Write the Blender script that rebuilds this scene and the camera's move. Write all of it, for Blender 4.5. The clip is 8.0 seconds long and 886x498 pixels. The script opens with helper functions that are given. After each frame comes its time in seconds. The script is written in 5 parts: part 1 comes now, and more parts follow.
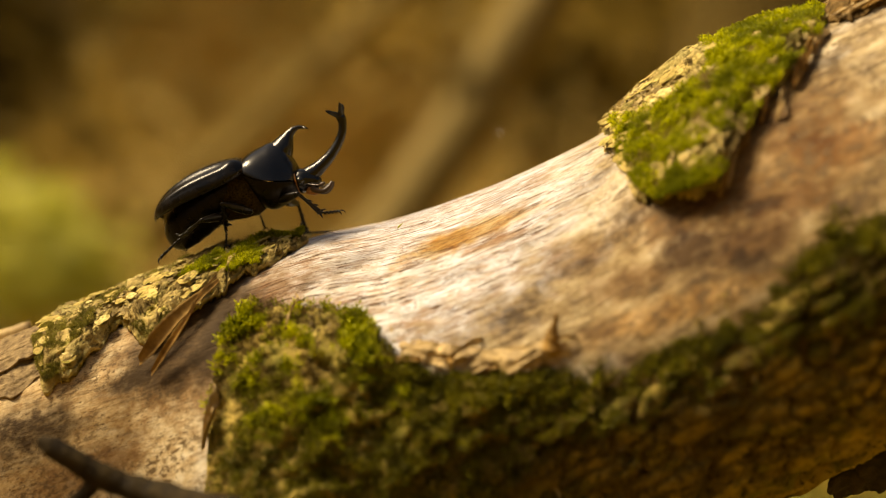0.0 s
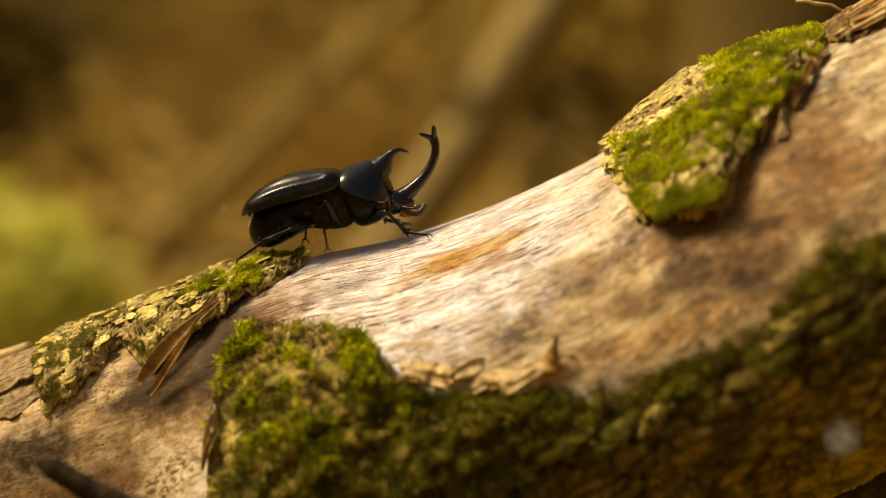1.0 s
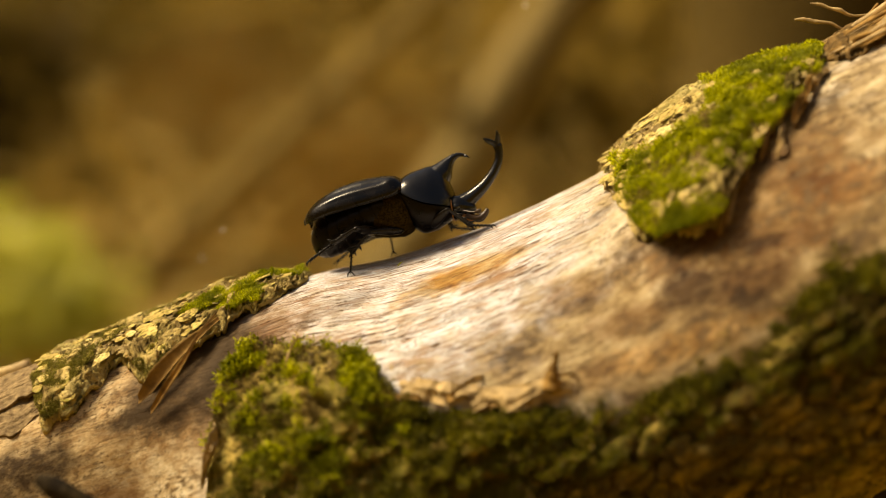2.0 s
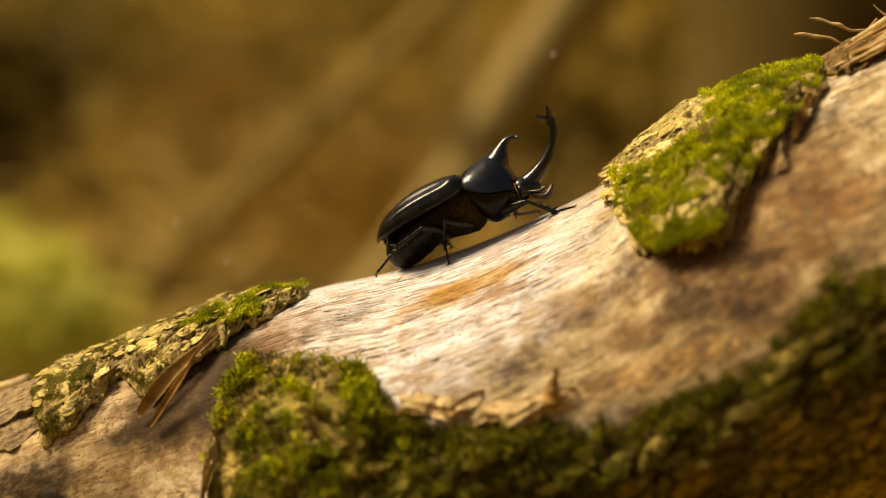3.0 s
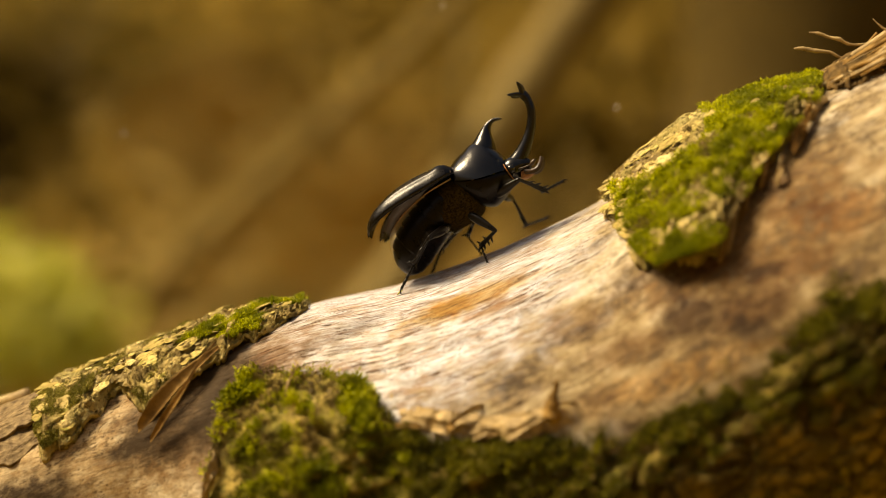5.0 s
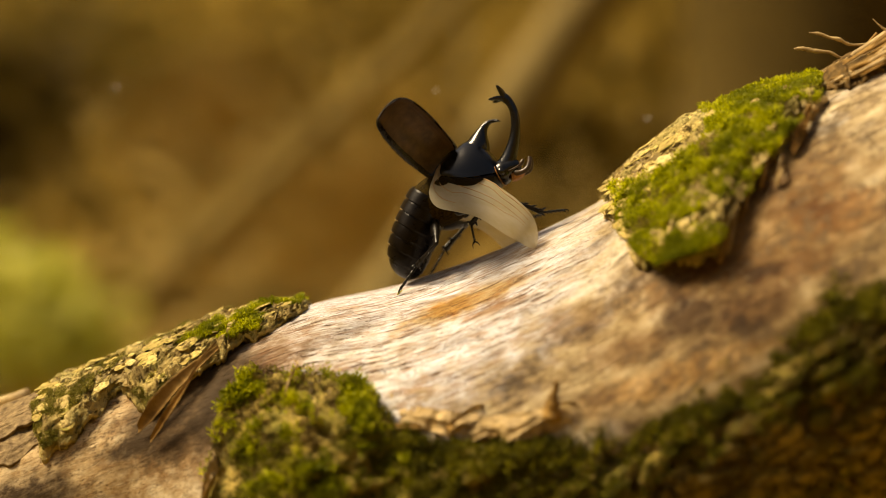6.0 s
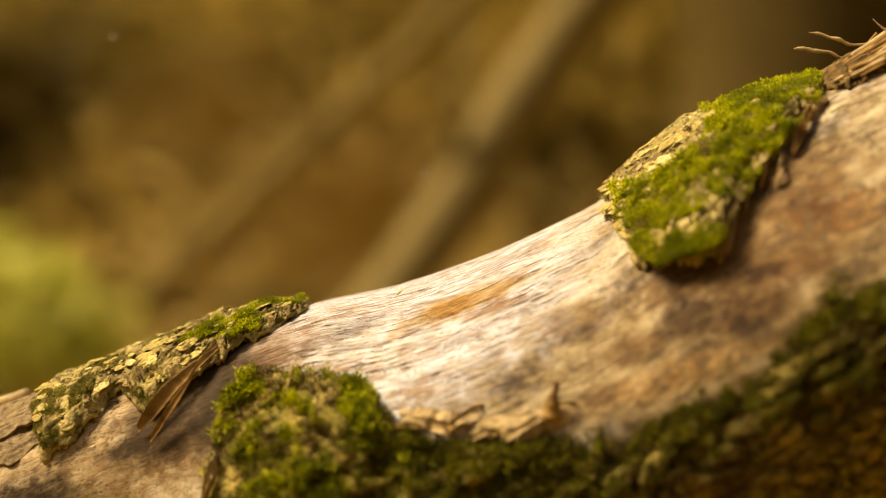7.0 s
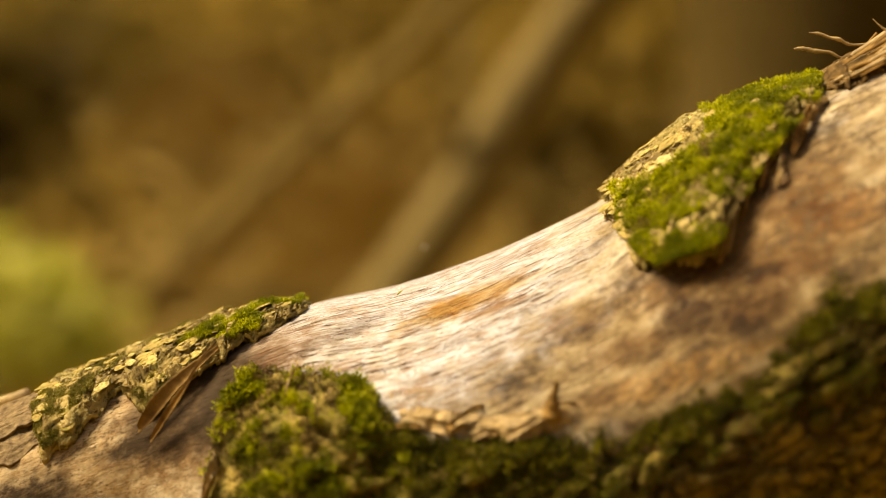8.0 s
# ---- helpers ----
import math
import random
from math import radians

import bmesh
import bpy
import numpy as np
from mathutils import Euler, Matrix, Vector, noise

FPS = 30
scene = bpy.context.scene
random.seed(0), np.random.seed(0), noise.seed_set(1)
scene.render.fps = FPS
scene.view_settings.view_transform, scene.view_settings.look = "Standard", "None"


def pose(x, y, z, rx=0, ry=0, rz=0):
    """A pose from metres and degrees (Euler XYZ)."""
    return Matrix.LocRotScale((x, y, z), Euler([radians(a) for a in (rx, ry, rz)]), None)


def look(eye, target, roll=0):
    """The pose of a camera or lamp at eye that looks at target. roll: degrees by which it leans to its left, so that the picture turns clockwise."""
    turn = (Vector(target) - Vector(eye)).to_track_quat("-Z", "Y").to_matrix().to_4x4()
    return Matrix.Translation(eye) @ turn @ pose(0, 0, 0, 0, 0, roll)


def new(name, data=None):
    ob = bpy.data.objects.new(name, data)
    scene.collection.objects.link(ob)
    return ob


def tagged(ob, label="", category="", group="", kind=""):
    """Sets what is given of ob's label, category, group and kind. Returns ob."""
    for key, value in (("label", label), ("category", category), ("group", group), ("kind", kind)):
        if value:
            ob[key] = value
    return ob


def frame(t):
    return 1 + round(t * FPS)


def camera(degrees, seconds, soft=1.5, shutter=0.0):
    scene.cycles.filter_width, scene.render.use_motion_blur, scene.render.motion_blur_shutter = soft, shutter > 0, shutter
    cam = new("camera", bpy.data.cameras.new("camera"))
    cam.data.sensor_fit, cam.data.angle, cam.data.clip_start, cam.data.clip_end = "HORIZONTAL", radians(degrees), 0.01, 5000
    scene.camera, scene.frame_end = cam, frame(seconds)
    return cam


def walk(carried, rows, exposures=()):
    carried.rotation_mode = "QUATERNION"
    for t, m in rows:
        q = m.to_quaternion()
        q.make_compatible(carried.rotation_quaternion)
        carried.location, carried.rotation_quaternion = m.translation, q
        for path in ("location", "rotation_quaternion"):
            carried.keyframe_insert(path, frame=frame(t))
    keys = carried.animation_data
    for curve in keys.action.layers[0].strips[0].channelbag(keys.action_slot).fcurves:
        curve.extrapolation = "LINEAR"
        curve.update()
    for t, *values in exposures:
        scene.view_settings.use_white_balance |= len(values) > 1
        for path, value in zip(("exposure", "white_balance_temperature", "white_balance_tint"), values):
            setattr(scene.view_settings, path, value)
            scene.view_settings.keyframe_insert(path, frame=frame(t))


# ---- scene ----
# ---------------------------------------------------------------- camera
EXPOSURE = 0.1
cam = camera(30, 8.0, soft=0.8, shutter=0.25)
EYE = (0.0, -0.5, 0.60)


def tilt(degrees):
    a = radians(degrees)
    return look(EYE, (EYE[0], EYE[1] + math.cos(a), EYE[2] + math.sin(a)))


walk(cam, [(0.0, tilt(-7.309)), (0.5, tilt(-6.957)), (1.0, tilt(-6.605)), (1.5, tilt(-6.285)), (2.2, tilt(-5.885)),
           (3.0, tilt(-5.49)), (3.5, tilt(-5.274)), (4.0, tilt(-5.127)), (4.5, tilt(-5.032)), (5.0, tilt(-5.005)),
           (6.0, tilt(-5.0)), (8.0, tilt(-5.0))],
     exposures=[(0.0, EXPOSURE, 8900, 10), (8.0, EXPOSURE, 8900, 10)])
cam.data.dof.use_dof = True
cam.data.dof.focus_distance = 0.485
cam.data.dof.aperture_fstop = 4.4

# ---------------------------------------------------------------- light
world = bpy.data.worlds.new("forest_sky")
scene.world = world
world.use_nodes = True
SUN = Vector((-0.58, 0.05, 0.80)).normalized()
wn = world.node_tree.nodes
sky = wn.new("ShaderNodeTexSky")
sky.sky_type = "NISHITA"
sky.sun_disc = False
sky.sun_elevation = math.asin(SUN.z)
sky.sun_rotation = math.atan2(SUN.x, SUN.y)
sky.dust_density = 4.0
wn["Background"].inputs["Strength"].default_value = 0.095
world.node_tree.links.new(sky.outputs[0], wn["Background"].inputs["Color"])
sun_data = bpy.data.lights.new("sun", "SUN")
sun_data.energy = 6.0
sun_data.color = (1.0, 0.91, 0.73)
sun_data.angle = radians(22)
sun_lamp = new("sun", sun_data)
sun_lamp.matrix_world = look(SUN * 5, (0, 0, 0))

# ---------------------------------------------------------------- tools


def smooth(a, b, v):
    t = np.clip((v - a) / (b - a), 0, 1)
    return t * t * (3 - 2 * t)


def spline(x, xs, ys):
    x, xs, ys = np.asarray(x, float), np.asarray(xs, float), np.asarray(ys, float)
    m = np.zeros(len(xs))
    m[1:-1] = (ys[2:] - ys[:-2]) / (xs[2:] - xs[:-2])
    m[0], m[-1] = (ys[1] - ys[0]) / (xs[1] - xs[0]), (ys[-1] - ys[-2]) / (xs[-1] - xs[-2])
    i = np.clip(np.searchsorted(xs, x) - 1, 0, len(xs) - 2)
    h = xs[i + 1] - xs[i]
    t = (x - xs[i]) / h
    return ((2 * t**3 - 3 * t**2 + 1) * ys[i] + (t**3 - 2 * t**2 + t) * h * m[i]
            + (-2 * t**3 + 3 * t**2) * ys[i + 1] + (t**3 - t**2) * h * m[i + 1])


def forward(p):
    """Carries a point towards the viewer where the log's upper end turns his way and where its flank bulges."""
    p = np.asarray(p, float)
    e = np.array(EYE)
    k = 0.285 * (np.hypot(p[..., 0] - 0.035, 0.02) + p[..., 0] - 0.035)
    b = -p[..., 1] - 0.045
    swell = -0.85 + 1.5 * smooth(-0.080, -0.035, p[..., 0])
    # the flank below the flaking bark is nearly flat
    flat = 0.012 * smooth(0.018, 0.056, -p[..., 1]) * smooth(-0.066, -0.088, p[..., 0])
    return e + (p - e) * (1 + flat - 0.07 * np.tanh(k / 0.07) - swell * (np.hypot(b, 0.008) + b))[..., None]


def rnd(ix, iy, iz, seed):
    """Hashed random numbers in 0..1 for whole-number cells."""
    n = (ix * 374761393 + iy * 668265263 + iz * 2147483647 + seed * 1274126177) & 0xFFFFFFFF
    n = ((n ^ (n >> 13)) * 1103515245) & 0xFFFFFFFF
    n = ((n ^ (n >> 16)) * 2654435761) & 0xFFFFFFFF
    return ((n ^ (n >> 15)) & 0xFFFFFF) / float(0xFFFFFF)


def vnoise(x, y, z, seed=0):
    """Value noise in -1..1 on arrays."""
    x, y, z = np.broadcast_arrays(np.asarray(x, float), np.asarray(y, float), np.asarray(z, float))
    flat_shape = x.shape
    x, y, z = np.atleast_1d(x), np.atleast_1d(y), np.atleast_1d(z)
    fx, fy, fz = np.floor(x), np.floor(y), np.floor(z)
    ix, iy, iz = fx.astype(np.int64), fy.astype(np.int64), fz.astype(np.int64)
    u, v, w = x - fx, y - fy, z - fz
    u, v, w = u * u * (3 - 2 * u), v * v * (3 - 2 * v), w * w * (3 - 2 * w)
    out = np.zeros(x.shape)
    for a in (0, 1):
        for b in (0, 1):
            for c in (0, 1):
                k = (u if a else 1 - u) * (v if b else 1 - v) * (w if c else 1 - w)
                out += k * rnd(ix + a, iy + b, iz + c, seed)
    return (out * 2 - 1).reshape(flat_shape)


def fbm(x, y, z, seed=0, octaves=4):
    out, amp = 0.0, 0.5
    for k in range(octaves):
        out = out + amp * vnoise(np.asarray(x) * 2**k, np.asarray(y) * 2**k, np.asarray(z) * 2**k, seed + k)
        amp *= 0.5
    return out


def cells(x, y, seed=0):
    """Cell pattern: distance to the nearest seed, to the next one, and the cell's random number."""
    fx, fy = np.floor(x).astype(np.int64), np.floor(y).astype(np.int64)
    d1, d2, who = np.full(x.shape, 9.0), np.full(x.shape, 9.0), np.zeros(x.shape)
    for a in (-1, 0, 1):
        for b in (-1, 0, 1):
            cx, cy = fx + a, fy + b
            d = np.hypot(cx + rnd(cx, cy, cx * 0, seed) - x, cy + rnd(cx, cy, cx * 0, seed + 7) - y)
            near = d < d1
            d2 = np.where(near, d1, np.minimum(d2, d))
            who = np.where(near, rnd(cx, cy, cx * 0, seed + 13), who)
            d1 = np.where(near, d, d1)
    return d1, d2, who


def mesh_from(name, verts, faces, material, shade=True):
    me = bpy.data.meshes.new(name)
    me.from_pydata([tuple(v) for v in verts] if not isinstance(verts, list) else verts, [], faces)
    me.materials.append(material)
    if shade:
        me.polygons.foreach_set("use_smooth", [True] * len(me.polygons))
    me.update()
    return me


def grid_mesh(name, pts, material, wrap=False, keep=None, lay=None):
    """A sheet through an array of points (rows, columns, 3); lay gives each point its place along and across the grain."""
    n, m = pts.shape[:2]
    idx = np.arange(n * m).reshape(n, m)
    if wrap:
        idx = np.concatenate([idx, idx[:, :1]], 1)
    f = np.stack([idx[:-1, :-1], idx[1:, :-1], idx[1:, 1:], idx[:-1, 1:]], -1)
    f = f[keep[:-1, :-1]] if keep is not None else f.reshape(-1, 4)
    used = np.unique(f)
    back = np.zeros(n * m, int)
    back[used] = np.arange(len(used))
    f = back[f]
    co = pts.reshape(-1, 3)[used]
    me = bpy.data.meshes.new(name)
    me.vertices.add(len(co))
    me.vertices.foreach_set("co", co.astype(np.float32).ravel())
    me.loops.add(f.size)
    me.loops.foreach_set("vertex_index", f.astype(np.int32).ravel())
    me.polygons.add(len(f))
    me.polygons.foreach_set("loop_start", np.arange(0, f.size, 4, dtype=np.int32))
    me.polygons.foreach_set("use_smooth", np.ones(len(f), bool))
    me.update(calc_edges=True)
    me.validate()
    me.materials.append(material)
    if lay is not None:
        me.attributes.new("lay", "FLOAT_VECTOR", "POINT").data.foreach_set("vector", lay.reshape(-1, 3)[used].astype(np.float32).ravel())
    return me


def tri_mesh(name, co, tris, material):
    me = bpy.data.meshes.new(name)
    me.vertices.add(len(co))
    me.vertices.foreach_set("co", np.asarray(co, np.float32).ravel())
    me.loops.add(tris.size)
    me.loops.foreach_set("vertex_index", tris.astype(np.int32).ravel())
    me.polygons.add(len(tris))
    me.polygons.foreach_set("loop_start", np.arange(0, tris.size, 3, dtype=np.int32))
    me.update(calc_edges=True)
    me.materials.append(material)
    return me


def part(name, me, parent, label=""):
    ob = new(name, me)
    ob.parent = parent
    return tagged(ob, label)


def tube_data(path, radii, sides=10, flat=1.0, side=(0, 1, 0)):
    """Verts and faces of a closed tube along a path; flat squeezes it across the side vector."""
    p = [Vector(q) for q in path]
    vs, fs = [], []
    s0 = Vector(side)
    for i, q in enumerate(p):
        d = (p[min(i + 1, len(p) - 1)] - p[max(i - 1, 0)]).normalized()
        a = (s0 - d * s0.dot(d)).normalized()
        b = d.cross(a)
        for k in range(sides):
            w = 2 * math.pi * k / sides
            vs.append(q + float(radii[i]) * (flat * math.cos(w) * a + math.sin(w) * b))
    for i in range(len(p) - 1):
        for k in range(sides):
            l = (k + 1) % sides
            fs.append((i * sides + k, i * sides + l, (i + 1) * sides + l, (i + 1) * sides + k))
    fs.append(tuple(range(sides))[::-1])
    fs.append(tuple((len(p) - 1) * sides + k for k in range(sides)))
    return vs, fs


def curve_path(points, steps=6):
    """A smooth run of points, with radius as the last number, through the given ones."""
    a = np.array(points, float)
    s = np.arange(len(a))
    t = np.linspace(0, len(a) - 1, (len(a) - 1) * steps + 1)
    return np.stack([spline(t, s, a[:, k]) for k in range(a.shape[1])], 1)


def joined(pieces):
    vs, fs = [], []
    for v, f in pieces:
        fs += [tuple(i + len(vs) for i in q) for q in f]
        vs += [tuple(q) for q in v]
    return vs, fs


# ---------------------------------------------------------------- materials


class Nodes:
    def __init__(self, name):
        self.m = bpy.data.materials.new(name)
        self.m.use_nodes = True
        self.n, self.l = self.m.node_tree.nodes, self.m.node_tree.links
        self.bsdf = self.n["Principled BSDF"]
        self.co = self.n.new("ShaderNodeTexCoord").outputs["Object"]
        self.wobbles = {}

    def link(self, a, b):
        self.l.new(a, b)

    def mapping(self, scale=(1, 1, 1), rot=(0, 0, 0), loc=(0, 0, 0), co=None):
        if any(rot) and tuple(scale) != (1, 1, 1):
            co, rot = self.mapping((1, 1, 1), rot, co=co), (0, 0, 0)
        k = self.n.new("ShaderNodeMapping")
        k.inputs["Location"].default_value = loc
        k.inputs["Rotation"].default_value = [radians(a) for a in rot]
        k.inputs["Scale"].default_value = scale
        self.link(co or self.co, k.inputs["Vector"])
        return k.outputs[0]

    def noise(self, scale, co=None, detail=4, rough=0.55, distort=0.0):
        k = self.n.new("ShaderNodeTexNoise")
        k.inputs["Scale"].default_value = scale
        k.inputs["Detail"].default_value = detail
        k.inputs["Roughness"].default_value = rough
        k.inputs["Distortion"].default_value = distort
        self.link(co or self.co, k.inputs["Vector"])
        return k.outputs["Fac"]

    def ramp(self, fac, stops):
        k = self.n.new("ShaderNodeValToRGB")
        e = k.color_ramp.elements
        while len(e) < len(stops):
            e.new(0.5)
        for el, (pos, col) in zip(e, stops):
            el.position = pos
            el.color = (*col, 1) if not isinstance(col, float) else (col, col, col, 1)
        self.link(fac, k.inputs[0])
        return k.outputs[0]

    def mix(self, fac, a, b, mode="MIX"):
        k = self.n.new("ShaderNodeMix")
        k.data_type, k.blend_type = "RGBA", mode
        for src, dst in ((fac, k.inputs[0]), (a, k.inputs[6]), (b, k.inputs[7])):
            if isinstance(src, (int, float)):
                dst.default_value = src
            elif isinstance(src, tuple):
                dst.default_value = (*src, 1)
            else:
                self.link(src, dst)
        return k.outputs[2]

    def blob(self, centre, size, rot=(0, 0, 0), wobble=0.6, scale=220):
        """1 inside an uneven patch round a place, 0 outside."""
        v = self.n.new("ShaderNodeMapping")
        v.vector_type = "TEXTURE"
        v.inputs["Location"].default_value = centre
        v.inputs["Rotation"].default_value = [-radians(a) for a in rot]
        v.inputs["Scale"].default_value = [3 * a for a in size]
        self.link(self.co, v.inputs["Vector"])
        ln = self.n.new("ShaderNodeVectorMath")
        ln.operation = "LENGTH"
        self.link(v.outputs[0], ln.inputs[0])
        if scale not in self.wobbles:
            self.wobbles[scale] = self.noise(scale, detail=5)
        k = self.n.new("ShaderNodeMath")
        k.operation = "MULTIPLY_ADD"
        self.link(self.wobbles[scale], k.inputs[0])
        k.inputs[1].default_value = wobble * 2 / 3
        self.link(ln.outputs["Value"], k.inputs[2])
        return self.ramp(k.outputs[0], [((0.6 + wobble) / 3, 1.0), ((1.25 + wobble) / 3, 0.0)])

    def scaled(self, a, f):
        k = self.n.new("ShaderNodeMath")
        k.operation = "MULTIPLY"
        self.link(a, k.inputs[0])
        k.inputs[1].default_value = f
        return k.outputs[0]

    def object_random(self):
        return self.n.new("ShaderNodeObjectInfo").outputs["Random"]

    def island_random(self):
        return self.n.new("ShaderNodeNewGeometry").outputs["Random Per Island"]

    def colour(self, c):
        if isinstance(c, tuple):
            self.bsdf.inputs["Base Color"].default_value = (*c, 1)
        else:
            self.link(c, self.bsdf.inputs["Base Color"])

    def bump(self, height, strength=0.4, distance=0.0005, under=None):
        k = self.n.new("ShaderNodeBump")
        k.inputs["Strength"].default_value = strength
        k.inputs["Distance"].default_value = distance
        self.link(height, k.inputs["Height"])
        if under is not None:
            self.link(under, k.inputs["Normal"])
        self.link(k.outputs[0], self.bsdf.inputs["Normal"])
        return k.outputs[0]

    def set(self, **kw):
        for key, v in kw.items():
            self.bsdf.inputs[key.replace("_", " ")].default_value = v
        return self
GRAIN = (0, 22, 0)


def wood_material():
    k = Nodes("weathered_wood")
    at = k.n.new("ShaderNodeAttribute")
    at.attribute_name = "lay"
    lay = at.outputs["Vector"]

    def laid(u, v, shift=0.0):
        return k.mapping((u, v, 1), loc=(shift, shift * 0.7, shift), co=lay)

    def both(a, b):
        return k.mix(1.0, a, b, "MULTIPLY")

    # creamy bleached wood with tan and pinkish clouds drawn out along the grain
    tone = k.noise(1.0, laid(38, 90), 8, 0.7, 0.3)
    base = k.ramp(tone, [(0.32, (0.32, 0.215, 0.135)), (0.42, (0.48, 0.40, 0.31)), (0.50, (0.60, 0.545, 0.47)), (0.60, (0.70, 0.665, 0.61))])
    pink = k.ramp(k.noise(1.0, laid(150, 360, 3.1), 8, 0.74, 0.3), [(0.50, 0.0), (0.60, 0.6)])
    base = k.mix(pink, base, (0.50, 0.295, 0.17))
    chalk = k.ramp(k.noise(1.0, laid(190, 520, 7.7), 7, 0.72, 0.2), [(0.49, 0.0), (0.60, 0.75)])
    base = k.mix(chalk, base, (0.70, 0.69, 0.66))
    # growth lines
    wave = k.n.new("ShaderNodeMath")
    wave.operation = "PINGPONG"
    k.link(k.scaled(k.noise(1.0, laid(24, 430, 1.3), 3, 0.55, 0.12), 9.0), wave.inputs[0])
    wave.inputs[1].default_value = 0.5
    part_x = k.n.new("ShaderNodeSeparateXYZ")
    k.link(lay, part_x.inputs[0])

    def stretch(a, b):
        span = k.n.new("ShaderNodeMapRange")
        span.interpolation_type = "SMOOTHSTEP"
        k.link(part_x.outputs["X"], span.inputs["Value"])
        span.inputs["From Min"].default_value, span.inputs["From Max"].default_value = a, b
        return span.outputs["Result"]

    # softer, crumbled wood at both ends, where the grain is lost
    foot, head = stretch(-0.060, -0.078), stretch(0.022, 0.062)
    zone = k.mix(k.scaled(head, 0.6), k.mix(k.scaled(foot, 0.75), k.ramp(k.noise(1.0, laid(70, 220, 5.2), 6, 0.7), [(0.36, 0.15), (0.53, 1.0)]), (0.0, 0.0, 0.0)), (0.0, 0.0, 0.0))
    lines = both(k.ramp(wave.outputs[0], [(0.0, 1.0), (0.2, 0.0)]), zone)
    base = k.mix(k.scaled(lines, 0.62), base, (0.27, 0.135, 0.07))
    fine = k.noise(1.0, laid(85, 1500, 2.2), 4, 0.65, 0.1)
    base = k.mix(both(k.ramp(fine, [(0.41, 0.75), (0.455, 0.0)]), zone), base, (0.24, 0.12, 0.06))
    # short dark cracks along the grain, in patches, and finer checks across it
    where = k.ramp(k.noise(1.0, laid(80, 200, 9.4), 5, 0.65), [(0.38, 0.0), (0.50, 1.0)])
    crack = k.mix(k.scaled(foot, 0.7), both(k.ramp(k.noise(1.0, laid(100, 1250, 4.4), 5, 0.66, 0.4), [(0.385, 1.0), (0.405, 0.0)]), where), (0.0, 0.0, 0.0))
    base = k.mix(k.scaled(crack, 0.9), base, (0.13, 0.065, 0.032))
    cell = k.n.new("ShaderNodeTexVoronoi")
    cell.feature = "DISTANCE_TO_EDGE"
    cell.inputs["Scale"].default_value = 1.0
    k.link(laid(260, 620, 0.6), cell.inputs["Vector"])
    checks = both(both(k.ramp(cell.outputs["Distance"], [(0.0, 1.0), (0.06, 0.0)]), k.ramp(k.noise(1.0, laid(150, 300, 8.1), 4, 0.6), [(0.46, 0.0), (0.54, 1.0)])),
                  k.blob(tuple(forward(np.array((0.022, -0.006, 0.556)))), (0.040, 0.02, 0.007), GRAIN, 0.5))
    base = k.mix(k.scaled(checks, 0.75), base, (0.33, 0.19, 0.11))
    crumb = k.noise(1.0, laid(210, 300, 11.3), 8, 0.74)
    cream = k.ramp(crumb, [(0.38, (0.36, 0.25, 0.13)), (0.46, (0.56, 0.45, 0.29)), (0.54, (0.68, 0.60, 0.44)), (0.62, (0.76, 0.70, 0.56))])
    base = k.mix(k.scaled(foot, 0.85), base, cream)
    tan = k.ramp(k.noise(1.0, laid(80, 125, 12.9), 8, 0.74), [(0.38, (0.20, 0.125, 0.055)), (0.46, (0.46, 0.33, 0.175)), (0.54, (0.62, 0.49, 0.30)), (0.63, (0.72, 0.60, 0.40))])
    base = k.mix(k.scaled(head, 0.8), base, tan)
    # grey mould and black specks
    grey = k.ramp(k.noise(1.0, laid(60, 170, 6.6), 6, 0.7), [(0.55, 0.0), (0.66, 0.5)])
    base = k.mix(grey, base, (0.36, 0.32, 0.27))
    specks = both(k.ramp(k.noise(1.0, laid(900, 1700, 2.9), 4, 0.62), [(0.37, 1.0), (0.42, 0.0)]), k.ramp(k.noise(1.0, laid(60, 110, 1.9), 4, 0.6), [(0.48, 0.0), (0.56, 1.0)]))
    base = k.mix(k.scaled(specks, 0.85), base, (0.09, 0.06, 0.04))
    # brown, half rotten wood of the upper end and of the foot of the bark
    rot = k.noise(95.0, k.mapping((0.55, 1, 1), GRAIN), 8, 0.72)
    old = k.ramp(rot, [(0.38, (0.075, 0.044, 0.017)), (0.46, (0.25, 0.16, 0.065)), (0.54, (0.42, 0.30, 0.14)), (0.64, (0.62, 0.49, 0.29))])
    for c, size, amount in (((0.118, -0.050, 0.560), (0.078, 0.08, 0.060), 0.92), ((0.055, -0.065, 0.530), (0.060, 0.05, 0.020), 0.85), ((0.020, -0.062, 0.520), (0.030, 0.04, 0.010), 0.7)):
        base = k.mix(k.scaled(k.blob(tuple(forward(np.array(c))), size, GRAIN, 0.9, 120), amount), base, old)
